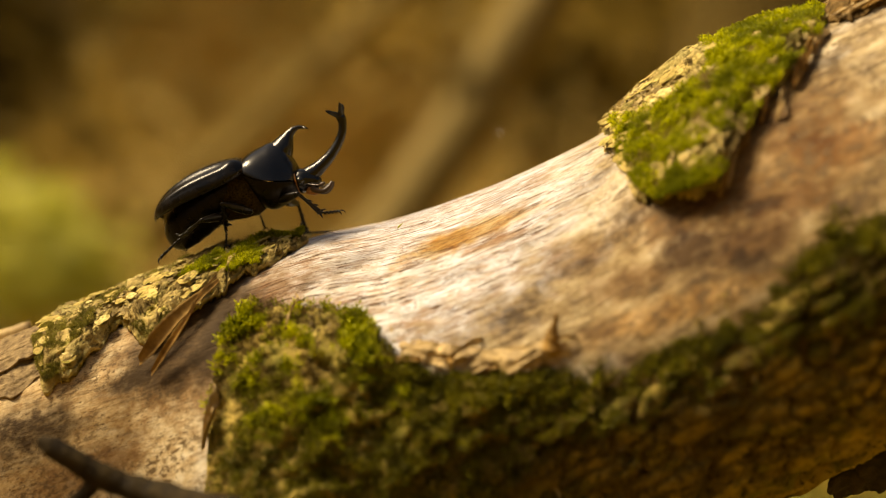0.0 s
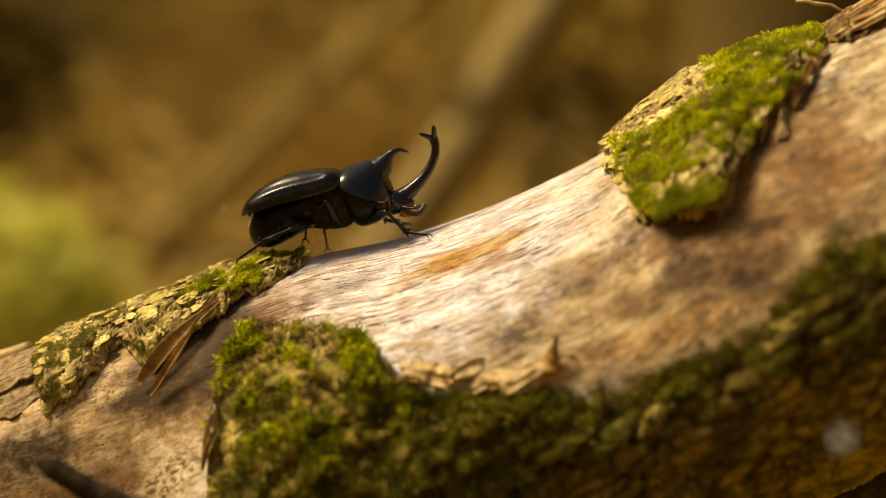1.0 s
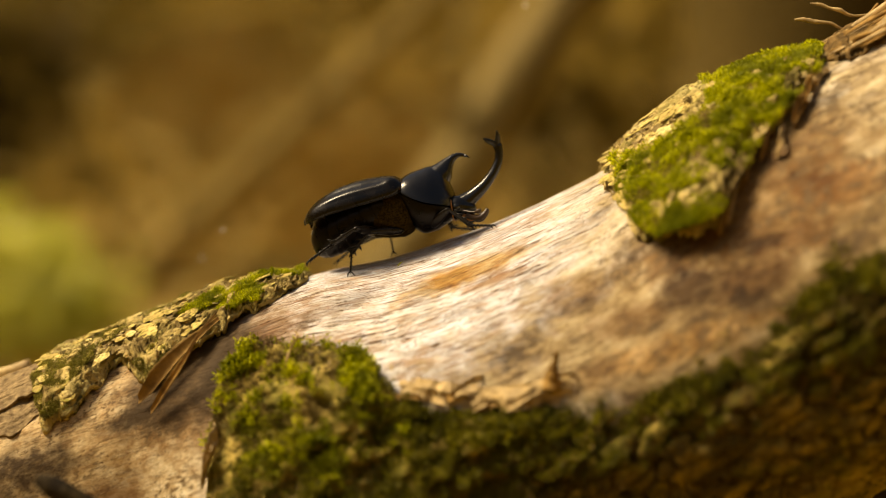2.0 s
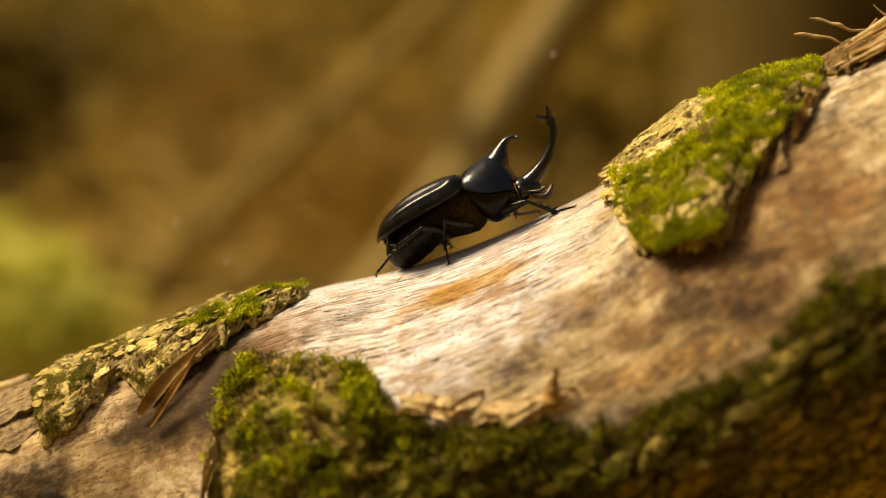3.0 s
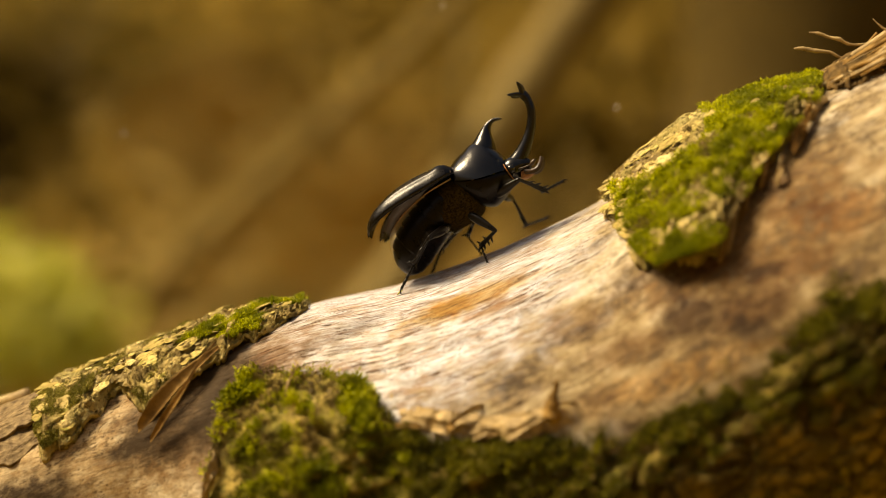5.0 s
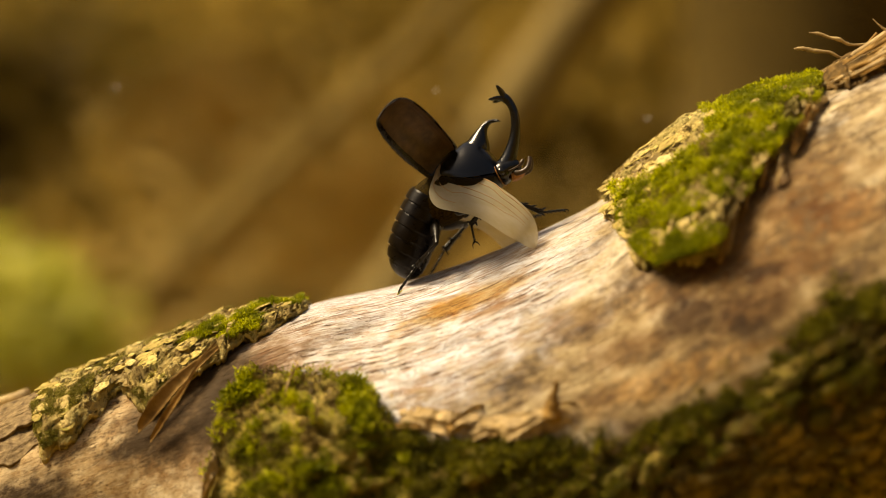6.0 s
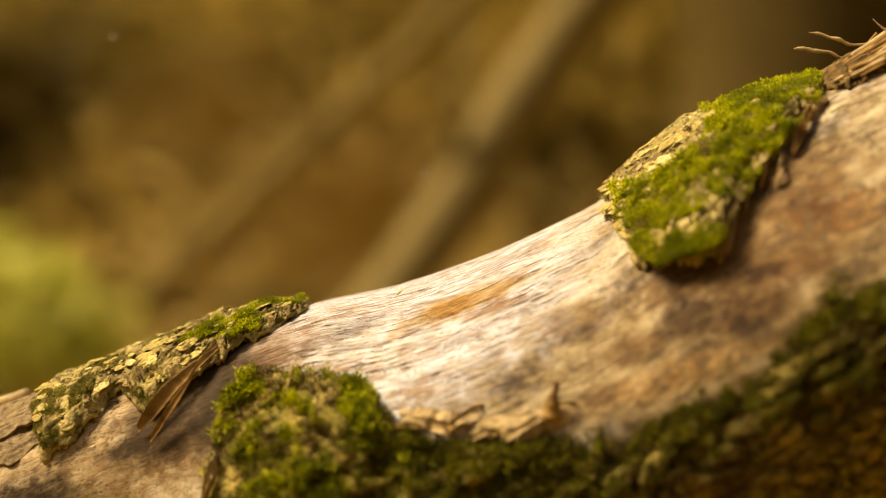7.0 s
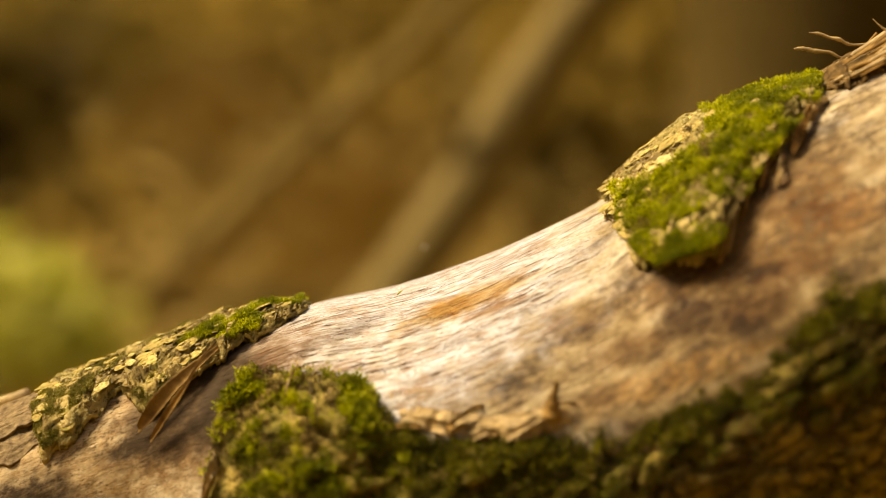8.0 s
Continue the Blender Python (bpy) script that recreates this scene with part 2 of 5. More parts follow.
    # golden stain along the grain, weathered patches, dirt, and bark shadows tinted in: places, sizes, tints
    for c, size, tint, amount in (
            ((0.0060, -0.030, 0.5435), (0.021, 0.014, 0.0026), (0.80, 0.56, 0.24), 0.95),
            ((0.0020, -0.030, 0.5420), (0.008, 0.012, 0.0026), (0.82, 0.60, 0.26), 0.8),
            ((0.0150, -0.038, 0.5428), (0.010, 0.012, 0.0010), (0.55, 0.34, 0.16), 0.85),
            ((-0.012, -0.030, 0.530), (0.018, 0.016, 0.0034), (0.85, 0.70, 0.48), 0.5),
            ((-0.030, -0.024, 0.534), (0.016, 0.016, 0.0020), (0.45, 0.40, 0.36), 0.7),
            ((0.066, -0.057, 0.543), (0.0085, 0.015, 0.0055), (0.17, 0.11, 0.065), 0.9),
            ((0.036, -0.049, 0.540), (0.012, 0.02, 0.0045), (0.45, 0.34, 0.24), 0.8),
            ((0.050, -0.055, 0.534), (0.012, 0.02, 0.0040), (0.42, 0.30, 0.20), 0.8),
            ((0.082, -0.060, 0.545), (0.014, 0.02, 0.0050), (0.36, 0.25, 0.16), 0.85),
            ((0.095, -0.060, 0.556), (0.012, 0.02, 0.0040), (0.50, 0.36, 0.24), 0.8),
            ((0.060, -0.062, 0.526), (0.030, 0.02, 0.0040), (0.95, 0.74, 0.50), 0.8),
            ((0.108, -0.050, 0.570), (0.012, 0.02, 0.0060), (0.75, 0.50, 0.28), 0.7),
            ((0.090, -0.048, 0.565), (0.026, 0.03, 0.014), (0.55, 0.42, 0.28), 0.85),
            ((0.066, -0.050, 0.552), (0.018, 0.03, 0.006), (0.50, 0.37, 0.24), 0.85),
            ((0.098, -0.040, 0.580), (0.018, 0.03, 0.010), (0.55, 0.42, 0.28), 0.8),
            # dirt and the lifted bark's shadow in one tint
            ((-0.0640, -0.034, 0.5190), (0.030, 0.04, 0.026), (0.40, 0.28, 0.17), 0.7),
            ((-0.074, -0.045, 0.508), (0.014, 0.03, 0.010), (0.60, 0.48, 0.34), 0.5),
            ((-0.048, -0.025, 0.527), (0.012, 0.02, 0.004), (0.50, 0.34, 0.22), 0.7),
            ((-0.095, -0.0475, 0.4965), (0.080, 0.05, 0.040), (1.0, 0.87, 0.64), 0.9),
            ((-0.100, -0.050, 0.480), (0.020, 0.02, 0.006), (0.36, 0.24, 0.15), 0.7),
            ((-0.122, -0.043, 0.491), (0.050, 0.06, 0.034), (0.78, 0.66, 0.50), 0.85),
            ((-0.074, -0.038, 0.512), (0.024, 0.04, 0.018), (0.60, 0.46, 0.30), 0.4),
            ((0.095, -0.062, 0.545), (0.055, 0.05, 0.036), (0.80, 0.72, 0.60), 0.85)):
        base = k.mix(k.scaled(k.blob(tuple(forward(np.array(c))), size, GRAIN), amount), base, tint, "MULTIPLY")
    base = k.mix(k.scaled(lines, 0.22), base, (0.22, 0.13, 0.06))
    base = k.mix(k.scaled(crack, 0.7), base, (0.12, 0.065, 0.03))
    clump = k.ramp(k.noise(1.0, laid(48, 80, 6.1), 4, 0.6), [(0.42, 0.2), (0.54, 1.0)])
    dirt = both(k.ramp(k.noise(1.0, laid(520, 760, 3.7), 7, 0.76), [(0.455, 1.0), (0.475, 0.0)]), clump)
    base = k.mix(k.scaled(both(dirt, foot), 0.9), base, (0.13, 0.075, 0.03))
    dark = both(k.ramp(k.noise(1.0, laid(330, 460, 5.3), 6, 0.74), [(0.45, 1.0), (0.49, 0.0)]), k.ramp(k.noise(1.0, laid(42, 95, 8.8), 4, 0.6), [(0.45, 0.0), (0.53, 1.0)]))
    base = k.mix(k.scaled(both(dark, head), 0.85), base, (0.13, 0.08, 0.035))
    # brown stain beside the peeled bark, with the bark's shade in its colour
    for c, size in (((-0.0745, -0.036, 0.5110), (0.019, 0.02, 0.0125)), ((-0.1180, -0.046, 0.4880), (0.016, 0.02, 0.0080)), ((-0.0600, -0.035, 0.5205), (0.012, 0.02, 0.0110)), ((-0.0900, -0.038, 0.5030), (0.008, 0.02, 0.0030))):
        shade_stain = both(k.blob(c, size, GRAIN, 0.8, 160), k.ramp(crumb, [(0.45, 1.0), (0.66, 0.65)]))
        base = k.mix(k.scaled(shade_stain, 1.0), base, (0.050, 0.027, 0.009))
    k.colour(k.mix(1.0, base, (1.0, 1.07, 1.24), "MULTIPLY"))
    k.set(Roughness=0.62)
    k.bsdf.inputs["Specular IOR Level"].default_value = 0.12
    b = k.bump(k.mix(k.scaled(foot, 0.85), fine, crumb), 0.6, 0.0005)
    b = k.bump(rot, 0.5, 0.0015, b)
    b = k.bump(k.ramp(lines, [(0.0, 1.0), (1.0, 0.0)]), 0.7, 0.0003, b)
    b = k.bump(k.ramp(crack, [(0.0, 1.0), (1.0, 0.0)]), 0.8, 0.0006, b)
    k.bump(k.noise(1100.0, None, 3), 0.3, 0.0002, b)
    return k.m


def bark_material(name, dark, mid, light, moss=0.0):
    k = Nodes(name)
    big = k.noise(60.0, None, 5, 0.6)
    small = k.noise(520.0, None, 7, 0.7)
    base = k.ramp(big, [(0.3, dark), (0.5, mid), (0.72, light)])
    base = k.mix(k.ramp(small, [(0.40, 0.8), (0.48, 0.0)]), base, dark)
    if moss:
        m = k.ramp(k.noise(75.0, k.mapping(loc=(3, 1, 2)), 5, 0.65), [(0.48, 0.0), (0.6, moss)])
        base = k.mix(m, base, (0.13, 0.14, 0.018))
    k.colour(base)
    k.set(Roughness=0.85)
    k.bsdf.inputs["Specular IOR Level"].default_value = 0.15
    b = k.bump(big, 0.6, 0.003)
    k.bump(small, 1.0, 0.0020, b)
    return k.m


def scale_material():
    k = Nodes("bark_flake")
    r = k.object_random()
    base = k.ramp(r, [(0.0, (0.38, 0.28, 0.09)), (0.4, (0.53, 0.395, 0.13)), (0.8, (0.62, 0.475, 0.17)), (1.0, (0.74, 0.59, 0.27))])
    n = k.noise(4.0, None, 6, 0.72)
    base = k.mix(k.ramp(n, [(0.38, 0.8), (0.52, 0.0)]), base, (0.18, 0.13, 0.035))
    base = k.mix(k.ramp(k.noise(2.2, k.mapping(loc=(5, 2, 1)), 5, 0.65), [(0.52, 0.0), (0.62, 0.7)]), base, (0.16, 0.16, 0.02))
    k.colour(base)
    k.set(Roughness=0.85)
    k.bsdf.inputs["Specular IOR Level"].default_value = 0.15
    k.bump(n, 0.6, 0.0006)
    return k.m


def moss_material(name, dark, light, tip):
    k = Nodes(name)
    r = k.island_random()
    base = k.ramp(r, [(0.0, dark), (0.55, light), (1.0, tip)])
    base = k.mix(k.ramp(k.noise(110.0, None, 4), [(0.40, 0.0), (0.62, 0.85)]), base, dark)
    k.colour(base)
    k.set(Roughness=0.6)
    k.bsdf.inputs["Specular IOR Level"].default_value = 0.25
    # thin leaves let light through
    tr = k.n.new("ShaderNodeBsdfTranslucent")
    k.link(base, tr.inputs["Color"])
    mx = k.n.new("ShaderNodeMixShader")
    mx.inputs[0].default_value = 0.45
    k.link(k.bsdf.outputs[0], mx.inputs[1])
    k.link(tr.outputs[0], mx.inputs[2])
    k.link(mx.outputs[0], k.n["Material Output"].inputs[0])
    return k.m


def plain_material(name, a, b, scale=200.0, rough=0.6, bump=0.3, dist=0.0004, spec=0.5, coat=0.0):
    k = Nodes(name)
    n = k.noise(scale, None, 4, 0.6)
    k.colour(k.ramp(n, [(0.3, a), (0.7, b)]))
    k.set(Roughness=rough)
    k.bsdf.inputs["Specular IOR Level"].default_value = spec
    k.bsdf.inputs["Coat Weight"].default_value = coat
    k.bsdf.inputs["Coat Roughness"].default_value = 0.2
    k.bump(n, bump, dist)
    return k.m


def shell_material(name, a, b, rough=0.2, coat=0.15, spec=0.25):
    """Polished horn-like beetle cuticle with fine pits."""
    k = Nodes(name)
    n = k.noise(300.0, None, 4, 0.6)
    pits = k.noise(2600.0, None, 2, 0.5)
    k.colour(k.ramp(n, [(0.35, a), (0.7, b)]))
    k.link(k.ramp(n, [(0.3, rough * 0.8), (0.75, rough * 1.35)]), k.bsdf.inputs["Roughness"])
    k.bsdf.inputs["Coat Weight"].default_value = coat
    k.bsdf.inputs["Coat Roughness"].default_value = 0.22
    k.bsdf.inputs["Specular IOR Level"].default_value = spec
    k.bump(pits, 0.12, 0.00015)
    return k.m


def wing_material():
    k = Nodes("wing_membrane")
    n = k.noise(160.0, k.mapping((0.4, 1, 1)), 4, 0.6)
    col = k.ramp(n, [(0.3, (0.72, 0.62, 0.36)), (0.65, (0.90, 0.85, 0.66))])
    k.colour(col)
    k.set(Roughness=0.32)
    k.bump(n, 0.3, 0.0006)
    tr = k.n.new("ShaderNodeBsdfTranslucent")
    k.link(col, tr.inputs["Color"])
    tp = k.n.new("ShaderNodeBsdfTransparent")
    tp.inputs[0].default_value = (0.95, 0.9, 0.75, 1)
    m1, m2 = k.n.new("ShaderNodeMixShader"), k.n.new("ShaderNodeMixShader")
    m1.inputs[0].default_value, m2.inputs[0].default_value = 0.45, 0.40
    k.link(k.bsdf.outputs[0], m1.inputs[1])
    k.link(tr.outputs[0], m1.inputs[2])
    k.link(m1.outputs[0], m2.inputs[1])
    k.link(tp.outputs[0], m2.inputs[2])
    k.link(m2.outputs[0], k.n["Material Output"].inputs[0])
    return k.m


def litter_material():
    k = Nodes("leaf_litter")
    big = k.noise(2.4, k.mapping(loc=(0.4, 0.2, 0)), 3, 0.5)
    small = k.noise(24.0, None, 5, 0.7)
    base = k.ramp(big, [(0.32, (0.15, 0.095, 0.016)), (0.5, (0.20, 0.127, 0.021)), (0.68, (0.27, 0.17, 0.031))])
    base = k.mix(k.ramp(small, [(0.35, 0.35), (0.6, 0.0)]), base, (0.035, 0.02, 0.01))
    k.colour(base)
    k.set(Roughness=0.9)
    k.bsdf.inputs["Specular IOR Level"].default_value = 0.05
    k.bump(small, 0.7, 0.03)
    return k.m


WOOD = wood_material()
BARK_LOW = bark_material("mossy_bark", (0.045, 0.029, 0.009), (0.47, 0.34, 0.09), (0.66, 0.49, 0.15), 0.6)
BARK_SLAB = bark_material("flaky_bark", (0.12, 0.076, 0.024), (0.66, 0.50, 0.19), (0.86, 0.70, 0.34), 0.4)
FLAKE = scale_material()
CRUMB = moss_material("crumbled_bark", (0.20, 0.135, 0.045), (0.46, 0.34, 0.12), (0.74, 0.59, 0.28))
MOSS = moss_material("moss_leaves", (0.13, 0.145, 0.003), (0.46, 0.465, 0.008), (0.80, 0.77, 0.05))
# darker copy of the green moss; the lower flank's shade is in its colour
MOSS_SHADE = moss_material("shade_tinted_moss_leaves", (0.062, 0.058, 0.002), (0.19, 0.172, 0.006), (0.38, 0.34, 0.03))
MOSS_OLIVE = moss_material("olive_moss_leaves", (0.10, 0.085, 0.008), (0.27, 0.23, 0.032), (0.46, 0.40, 0.10))
MOSS_BROWN = moss_material("dead_moss_leaves", (0.10, 0.066, 0.016), (0.26, 0.18, 0.05), (0.44, 0.32, 0.12))
TWIG = plain_material("rotten_twig_bark", (0.008, 0.005, 0.003), (0.040, 0.026, 0.008), 190, 0.85, 0.8, 0.002, 0.15)
PEEL = plain_material("peeled_bark", (0.11, 0.058, 0.016), (0.40, 0.235, 0.07), 190, 0.75, 0.5, 0.0008, 0.15)
# brown kept dark so that gaps between the fibres look shaded
TORN = plain_material("torn_inner_bark", (0.035, 0.02, 0.008), (0.22, 0.135, 0.05), 330, 0.85, 0.8, 0.002, 0.1)
FIBRE = plain_material("torn_fibres", (0.15, 0.09, 0.03), (0.58, 0.41, 0.18), 260, 0.7, 0.5, 0.0005)
ROT = plain_material("rotten_bark", (0.012, 0.008, 0.004), (0.060, 0.038, 0.016), 220, 0.85, 0.7, 0.002)
LITTER = litter_material()
SHELL = shell_material("black_cuticle", (0.0015, 0.0015, 0.002), (0.003, 0.003, 0.0035), 0.21, 0.0, 0.45)
ELYTRA = shell_material("elytra_cuticle", (0.0015, 0.0012, 0.001), (0.005, 0.003, 0.002), 0.26, 0.0, 0.30)
UNDER = shell_material("brown_cuticle", (0.003, 0.002, 0.0015), (0.006, 0.0035, 0.002), 0.3, 0.0, 0.16)
LEGS = shell_material("leg_cuticle", (0.004, 0.0035, 0.003), (0.008, 0.0055, 0.004), 0.28, 0.0, 0.25)
HAIR = plain_material("golden_down", (0.002, 0.0013, 0.0008), (0.055, 0.034, 0.006), 1500, 0.85, 0.8, 0.0006, 0.05)
ORANGE = plain_material("orange_bristles", (0.10, 0.038, 0.010), (0.46, 0.19, 0.04), 1200, 0.5, 0.6, 0.0004)
MANDIBLE = plain_material("mandible_horn", (0.015, 0.008, 0.004), (0.055, 0.027, 0.010), 500, 0.35, 0.2, 0.0002)
EYE_MAT = plain_material("eye", (0.004, 0.004, 0.004), (0.01, 0.009, 0.008), 500, 0.12, 0.05, 0.0001)
WING = wing_material()
VEIN = plain_material("wing_vein", (0.34, 0.21, 0.09), (0.54, 0.37, 0.19), 600, 0.4, 0.2, 0.0001)
INNER = shell_material("elytra_underside", (0.042, 0.024, 0.011), (0.095, 0.055, 0.026), 0.42, 0.1)

# ---------------------------------------------------------------- the fallen log
# stations along the log: x, height of the crest, half height of the section
LOG = np.array([[-2.3, 0.13, .075], [-1.7, 0.15, .075], [-1.2, 0.21, .072], [-0.8, 0.30, .068], [-0.40, 0.425, .064], [-0.20, 0.484, .064], [-0.1357, 0.5045, .064], [-0.1182, 0.5108, .064],
                [-0.0896, 0.5214, .0645], [-0.0662, 0.5300, .065], [-0.0403, 0.5392, .065], [-0.0144, 0.5449, .065],
                [0.0079, 0.5524, .065], [0.037, 0.5653, .065], [0.0523, 0.5736, .0655], [0.071, 0.5860, .068],
                [0.0896, 0.5965, .069], [0.1116, 0.6045, .068], [0.1331, 0.6150, .0675], [0.20, 0.655, .069], [0.40, 0.765, .072], [0.62, 0.88, .070]])
HALF_DEPTH = 0.062


def on_log(x, th, off=0.0):
    """A point of the log's surface: x, degrees from the crest towards the viewer's side, height over it."""
    x, th, off = np.broadcast_arrays(np.asarray(x, float), np.radians(np.asarray(th, float)), np.asarray(off, float))
    top, half = spline(x, LOG[:, 0], LOG[:, 1]), spline(x, LOG[:, 0], LOG[:, 2])
    return forward(np.stack([x, -(HALF_DEPTH + off) * np.sin(th), top - half + (half + off) * np.cos(th)], -1))


def log_frame(x, th, off=0.0):
    """Place and axes (along, across, outward) at a spot of the log."""
    p = on_log(x, th, off)
    a = on_log(x + 0.001, th, off) - on_log(x - 0.001, th, off)
    b = on_log(x, th + 1.0, off) - on_log(x, th - 1.0, off)
    a /= np.linalg.norm(a, axis=-1, keepdims=True)
    b /= np.linalg.norm(b, axis=-1, keepdims=True)
    n = np.cross(b, a)
    n /= np.linalg.norm(n, axis=-1, keepdims=True)
    n = np.where((n * (p - on_log(x, th, -0.01))).sum(-1, keepdims=True) < 0, -n, n)
    return p, a, b, n


def wood_relief(x, th):
    s = np.radians(th) * 0.064
    grain = 0.00005 * vnoise(x * 90, s * 900, 0.3, 3)
    broad = 0.0011 * fbm(x * 22, s * 55, 0.1, 9, 3)
    pits = -0.0012 * smooth(0.45, 0.8, fbm(x * 60, s * 190, 0.5, 21, 3))
    return grain + broad + pits


fallen_log = tagged(new("fallen_log"), "fallen weathered log with bare pale wood and flaking bark", "log")
xs = np.concatenate([np.linspace(-2.3, -0.45, 60), np.linspace(-0.44, -0.16, 40)[:-1], np.arange(-0.16, 0.16, 0.0006), np.linspace(0.16, 0.62, 60)[1:]])
ths = np.concatenate([np.arange(-28, 150, 0.55), np.linspace(150, 332, 48)[:-1]])
gx, gt = np.meshgrid(xs, ths, indexing="ij")
turn = np.where(gt > 180, gt - 360, gt)
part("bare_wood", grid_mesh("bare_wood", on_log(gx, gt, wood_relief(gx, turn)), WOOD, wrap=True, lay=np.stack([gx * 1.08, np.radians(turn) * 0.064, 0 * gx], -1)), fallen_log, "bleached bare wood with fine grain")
for end in (-2.3, 0.62):
    ring = on_log(end, np.arange(0, 360, 6), -0.0005)
    part("sawn_end", mesh_from("sawn_end", [tuple(q) for q in ring], [tuple(range(60))], FIBRE, False), fallen_log)

# bark that still wraps the lower side
EDGE = np.array([[-0.17, 150], [-0.070, 120], [-0.0645, 75], [-0.0635, 45], [-0.0555, 32], [-0.040, 38.5], [-0.0225, 46], [-0.0155, 56], [-0.0085, 62], [0.0, 67.5], [0.013, 73.5],
                 [0.030, 78], [0.048, 82], [0.063, 84.5], [0.076, 85], [0.084, 85], [0.090, 80], [0.0975, 75.5], [0.108, 75], [0.1185, 77], [0.17, 79]])


def low_bark(x, th):
    """How far inside the bark's edge a spot lies, in metres, and the bark's height there."""
    s = np.radians(th) * 0.064
    inside = (th - np.interp(x, EDGE[:, 0], EDGE[:, 1])) * 0.0011 + (0.008 - 0.0035 * smooth(0.01, 0.03, x)) * fbm(x * 120, s * 120, 0.2, 31, 4)
    d1, d2, who = cells(x * 74 + 0.6 * vnoise(x * 60, s * 60, 0, 5), s * 185 + 0.6 * vnoise(x * 60, s * 60, 4, 6), 3)
    joint = smooth(0.0, 0.26, d2 - d1)
    up = -0.0015 + smooth(-0.001, 0.0045, inside) * (0.0026 + 0.0026 * smooth(0.04, 0.02, x) + (0.0008 + 0.0034 * smooth(0.01, 0.05, x) * smooth(0.004, 0.016, inside)) * joint + 0.0018 * (who - 0.5) - 0.0016) + (0.0030 - 0.0012 * smooth(0.0, 0.03, x)) * fbm(x * 130, s * 130, 0.4, 41, 4) + 0.0009 * fbm(x * 520, s * 520, 0.4, 43, 3)
    return inside, up


xs = np.arange(-0.16, 0.162, 0.0007)
ths = np.arange(24, 172, 0.62)
gx, gt = np.meshgrid(xs, ths, indexing="ij")
inside, up = low_bark(gx, gt)
part("lower_bark", grid_mesh("lower_bark", on_log(gx, gt, up), BARK_LOW, keep=inside > -0.004), fallen_log, "rough fissured bark overgrown with moss")


def bark_slab(name, x0, x1, front, back, thick, seed, label, material=None, flaky=1.0, edge=0.42):
    """A sheet of bark with a top, an underside and a broken rim, lying over the crest."""
    nx, nt = int((x1 - x0) / 0.0006), 190
    u = np.linspace(x0, x1, nx)
    fr = np.interp(u, front[:, 0], front[:, 1]) + 6.5 * fbm(u * (330 if flaky > 0.2 else 90), 0.2, 0.3, seed, 4)
    v = np.linspace(0, 1, nt)
    gx = np.repeat(u[:, None], nt, 1)
    bk = np.interp(u, back[:, 0], back[:, 1])[:, None] if isinstance(back, np.ndarray) else back
    gt = bk + (fr[:, None] - bk) * v[None, :]
    ends = np.minimum(u - x0, x1 - u)[:, None]
    gx = gx + 0.0060 * fbm(gt * 0.11, 0.5, 0.1, seed + 3, 5) * np.exp(-ends / 0.008)
    s = np.radians(gt) * 0.064
    d1, d2, who = cells(gx * 150 + 0.7 * vnoise(gx * 90, s * 90, 0, seed), s * 190 + 0.7 * vnoise(gx * 90, s * 90, 3, seed + 1), seed)
    crack = smooth(0.0, 0.14, d2 - d1)
    rim = np.minimum(np.minimum((fr[:, None] - gt), gt - bk if isinstance(back, np.ndarray) else 99) * 0.0011, ends)
    body = np.interp(gx, thick[:, 0], thick[:, 1]) * (edge + (1 - edge) * smooth(0.0, 0.006, rim))
    e1, e2, sub = cells(gx * 330 + 0.8 * vnoise(gx * 200, s * 200, 1, seed), s * 420 + 0.8 * vnoise(gx * 200, s * 200, 5, seed + 1), seed + 9)
    up = body + flaky * (0.0022 * (who - 0.5) + 0.0026 * (crack - 1) + 0.0012 * (sub - 0.5) + 0.0011 * (smooth(0.0, 0.15, e2 - e1) - 1)) + (0.0010 + 0.0016 * (1 - flaky)) * fbm(gx * (170 - 90 * (1 - flaky)), s * (170 - 70 * (1 - flaky)), 0.4, seed + 5, 5)
    low = np.minimum(up - 0.0012, 0.0022 * np.exp(-rim / 0.006) + 0.0002)
    top, bottom = on_log(gx, gt, up), on_log(gx, gt, low)
    loop = np.concatenate([top, bottom[:, ::-1]], 1)
    first, last = loop[:1].copy(), loop[-1:].copy()
    first[:, :nt], first[:, nt:] = bottom[:1], bottom[:1, ::-1]
    last[:, :nt], last[:, nt:] = bottom[-1:], bottom[-1:, ::-1]
    ob = part(name, grid_mesh(name, np.concatenate([first, loop, last], 0), material or BARK_SLAB, wrap=True), fallen_log, label)
    return ob, lambda x: np.interp(x, front[:, 0], front[:, 1]), lambda x: np.interp(x, thick[:, 0], thick[:, 1])


LEFT_FRONT = np.array([[-0.1245, 8], [-0.1215, 16], [-0.1165, 31], [-0.1125, 38], [-0.105, 35], [-0.0985, 26], [-0.0965, 20], [-0.0905, 27], [-0.084, 36], [-0.073, 30], [-0.0615, 22], [-0.052, 16], [-0.046, 12], [-0.042, 5]])
LEFT_THICK = np.array([[-0.13, 0.003], [-0.118, 0.0058], [-0.0895, 0.0066], [-0.0695, 0.0078], [-0.055, 0.0052], [-0.045, 0.0030], [-0.041, 0.0034], [-0.039, 0.0036]])
RIGHT_FRONT = np.array([[0.049, 26], [0.053, 42], [0.058, 50], [0.070, 54], [0.076, 54], [0.085, 44], [0.0955, 34], [0.108, 22], [0.1145, 8]])
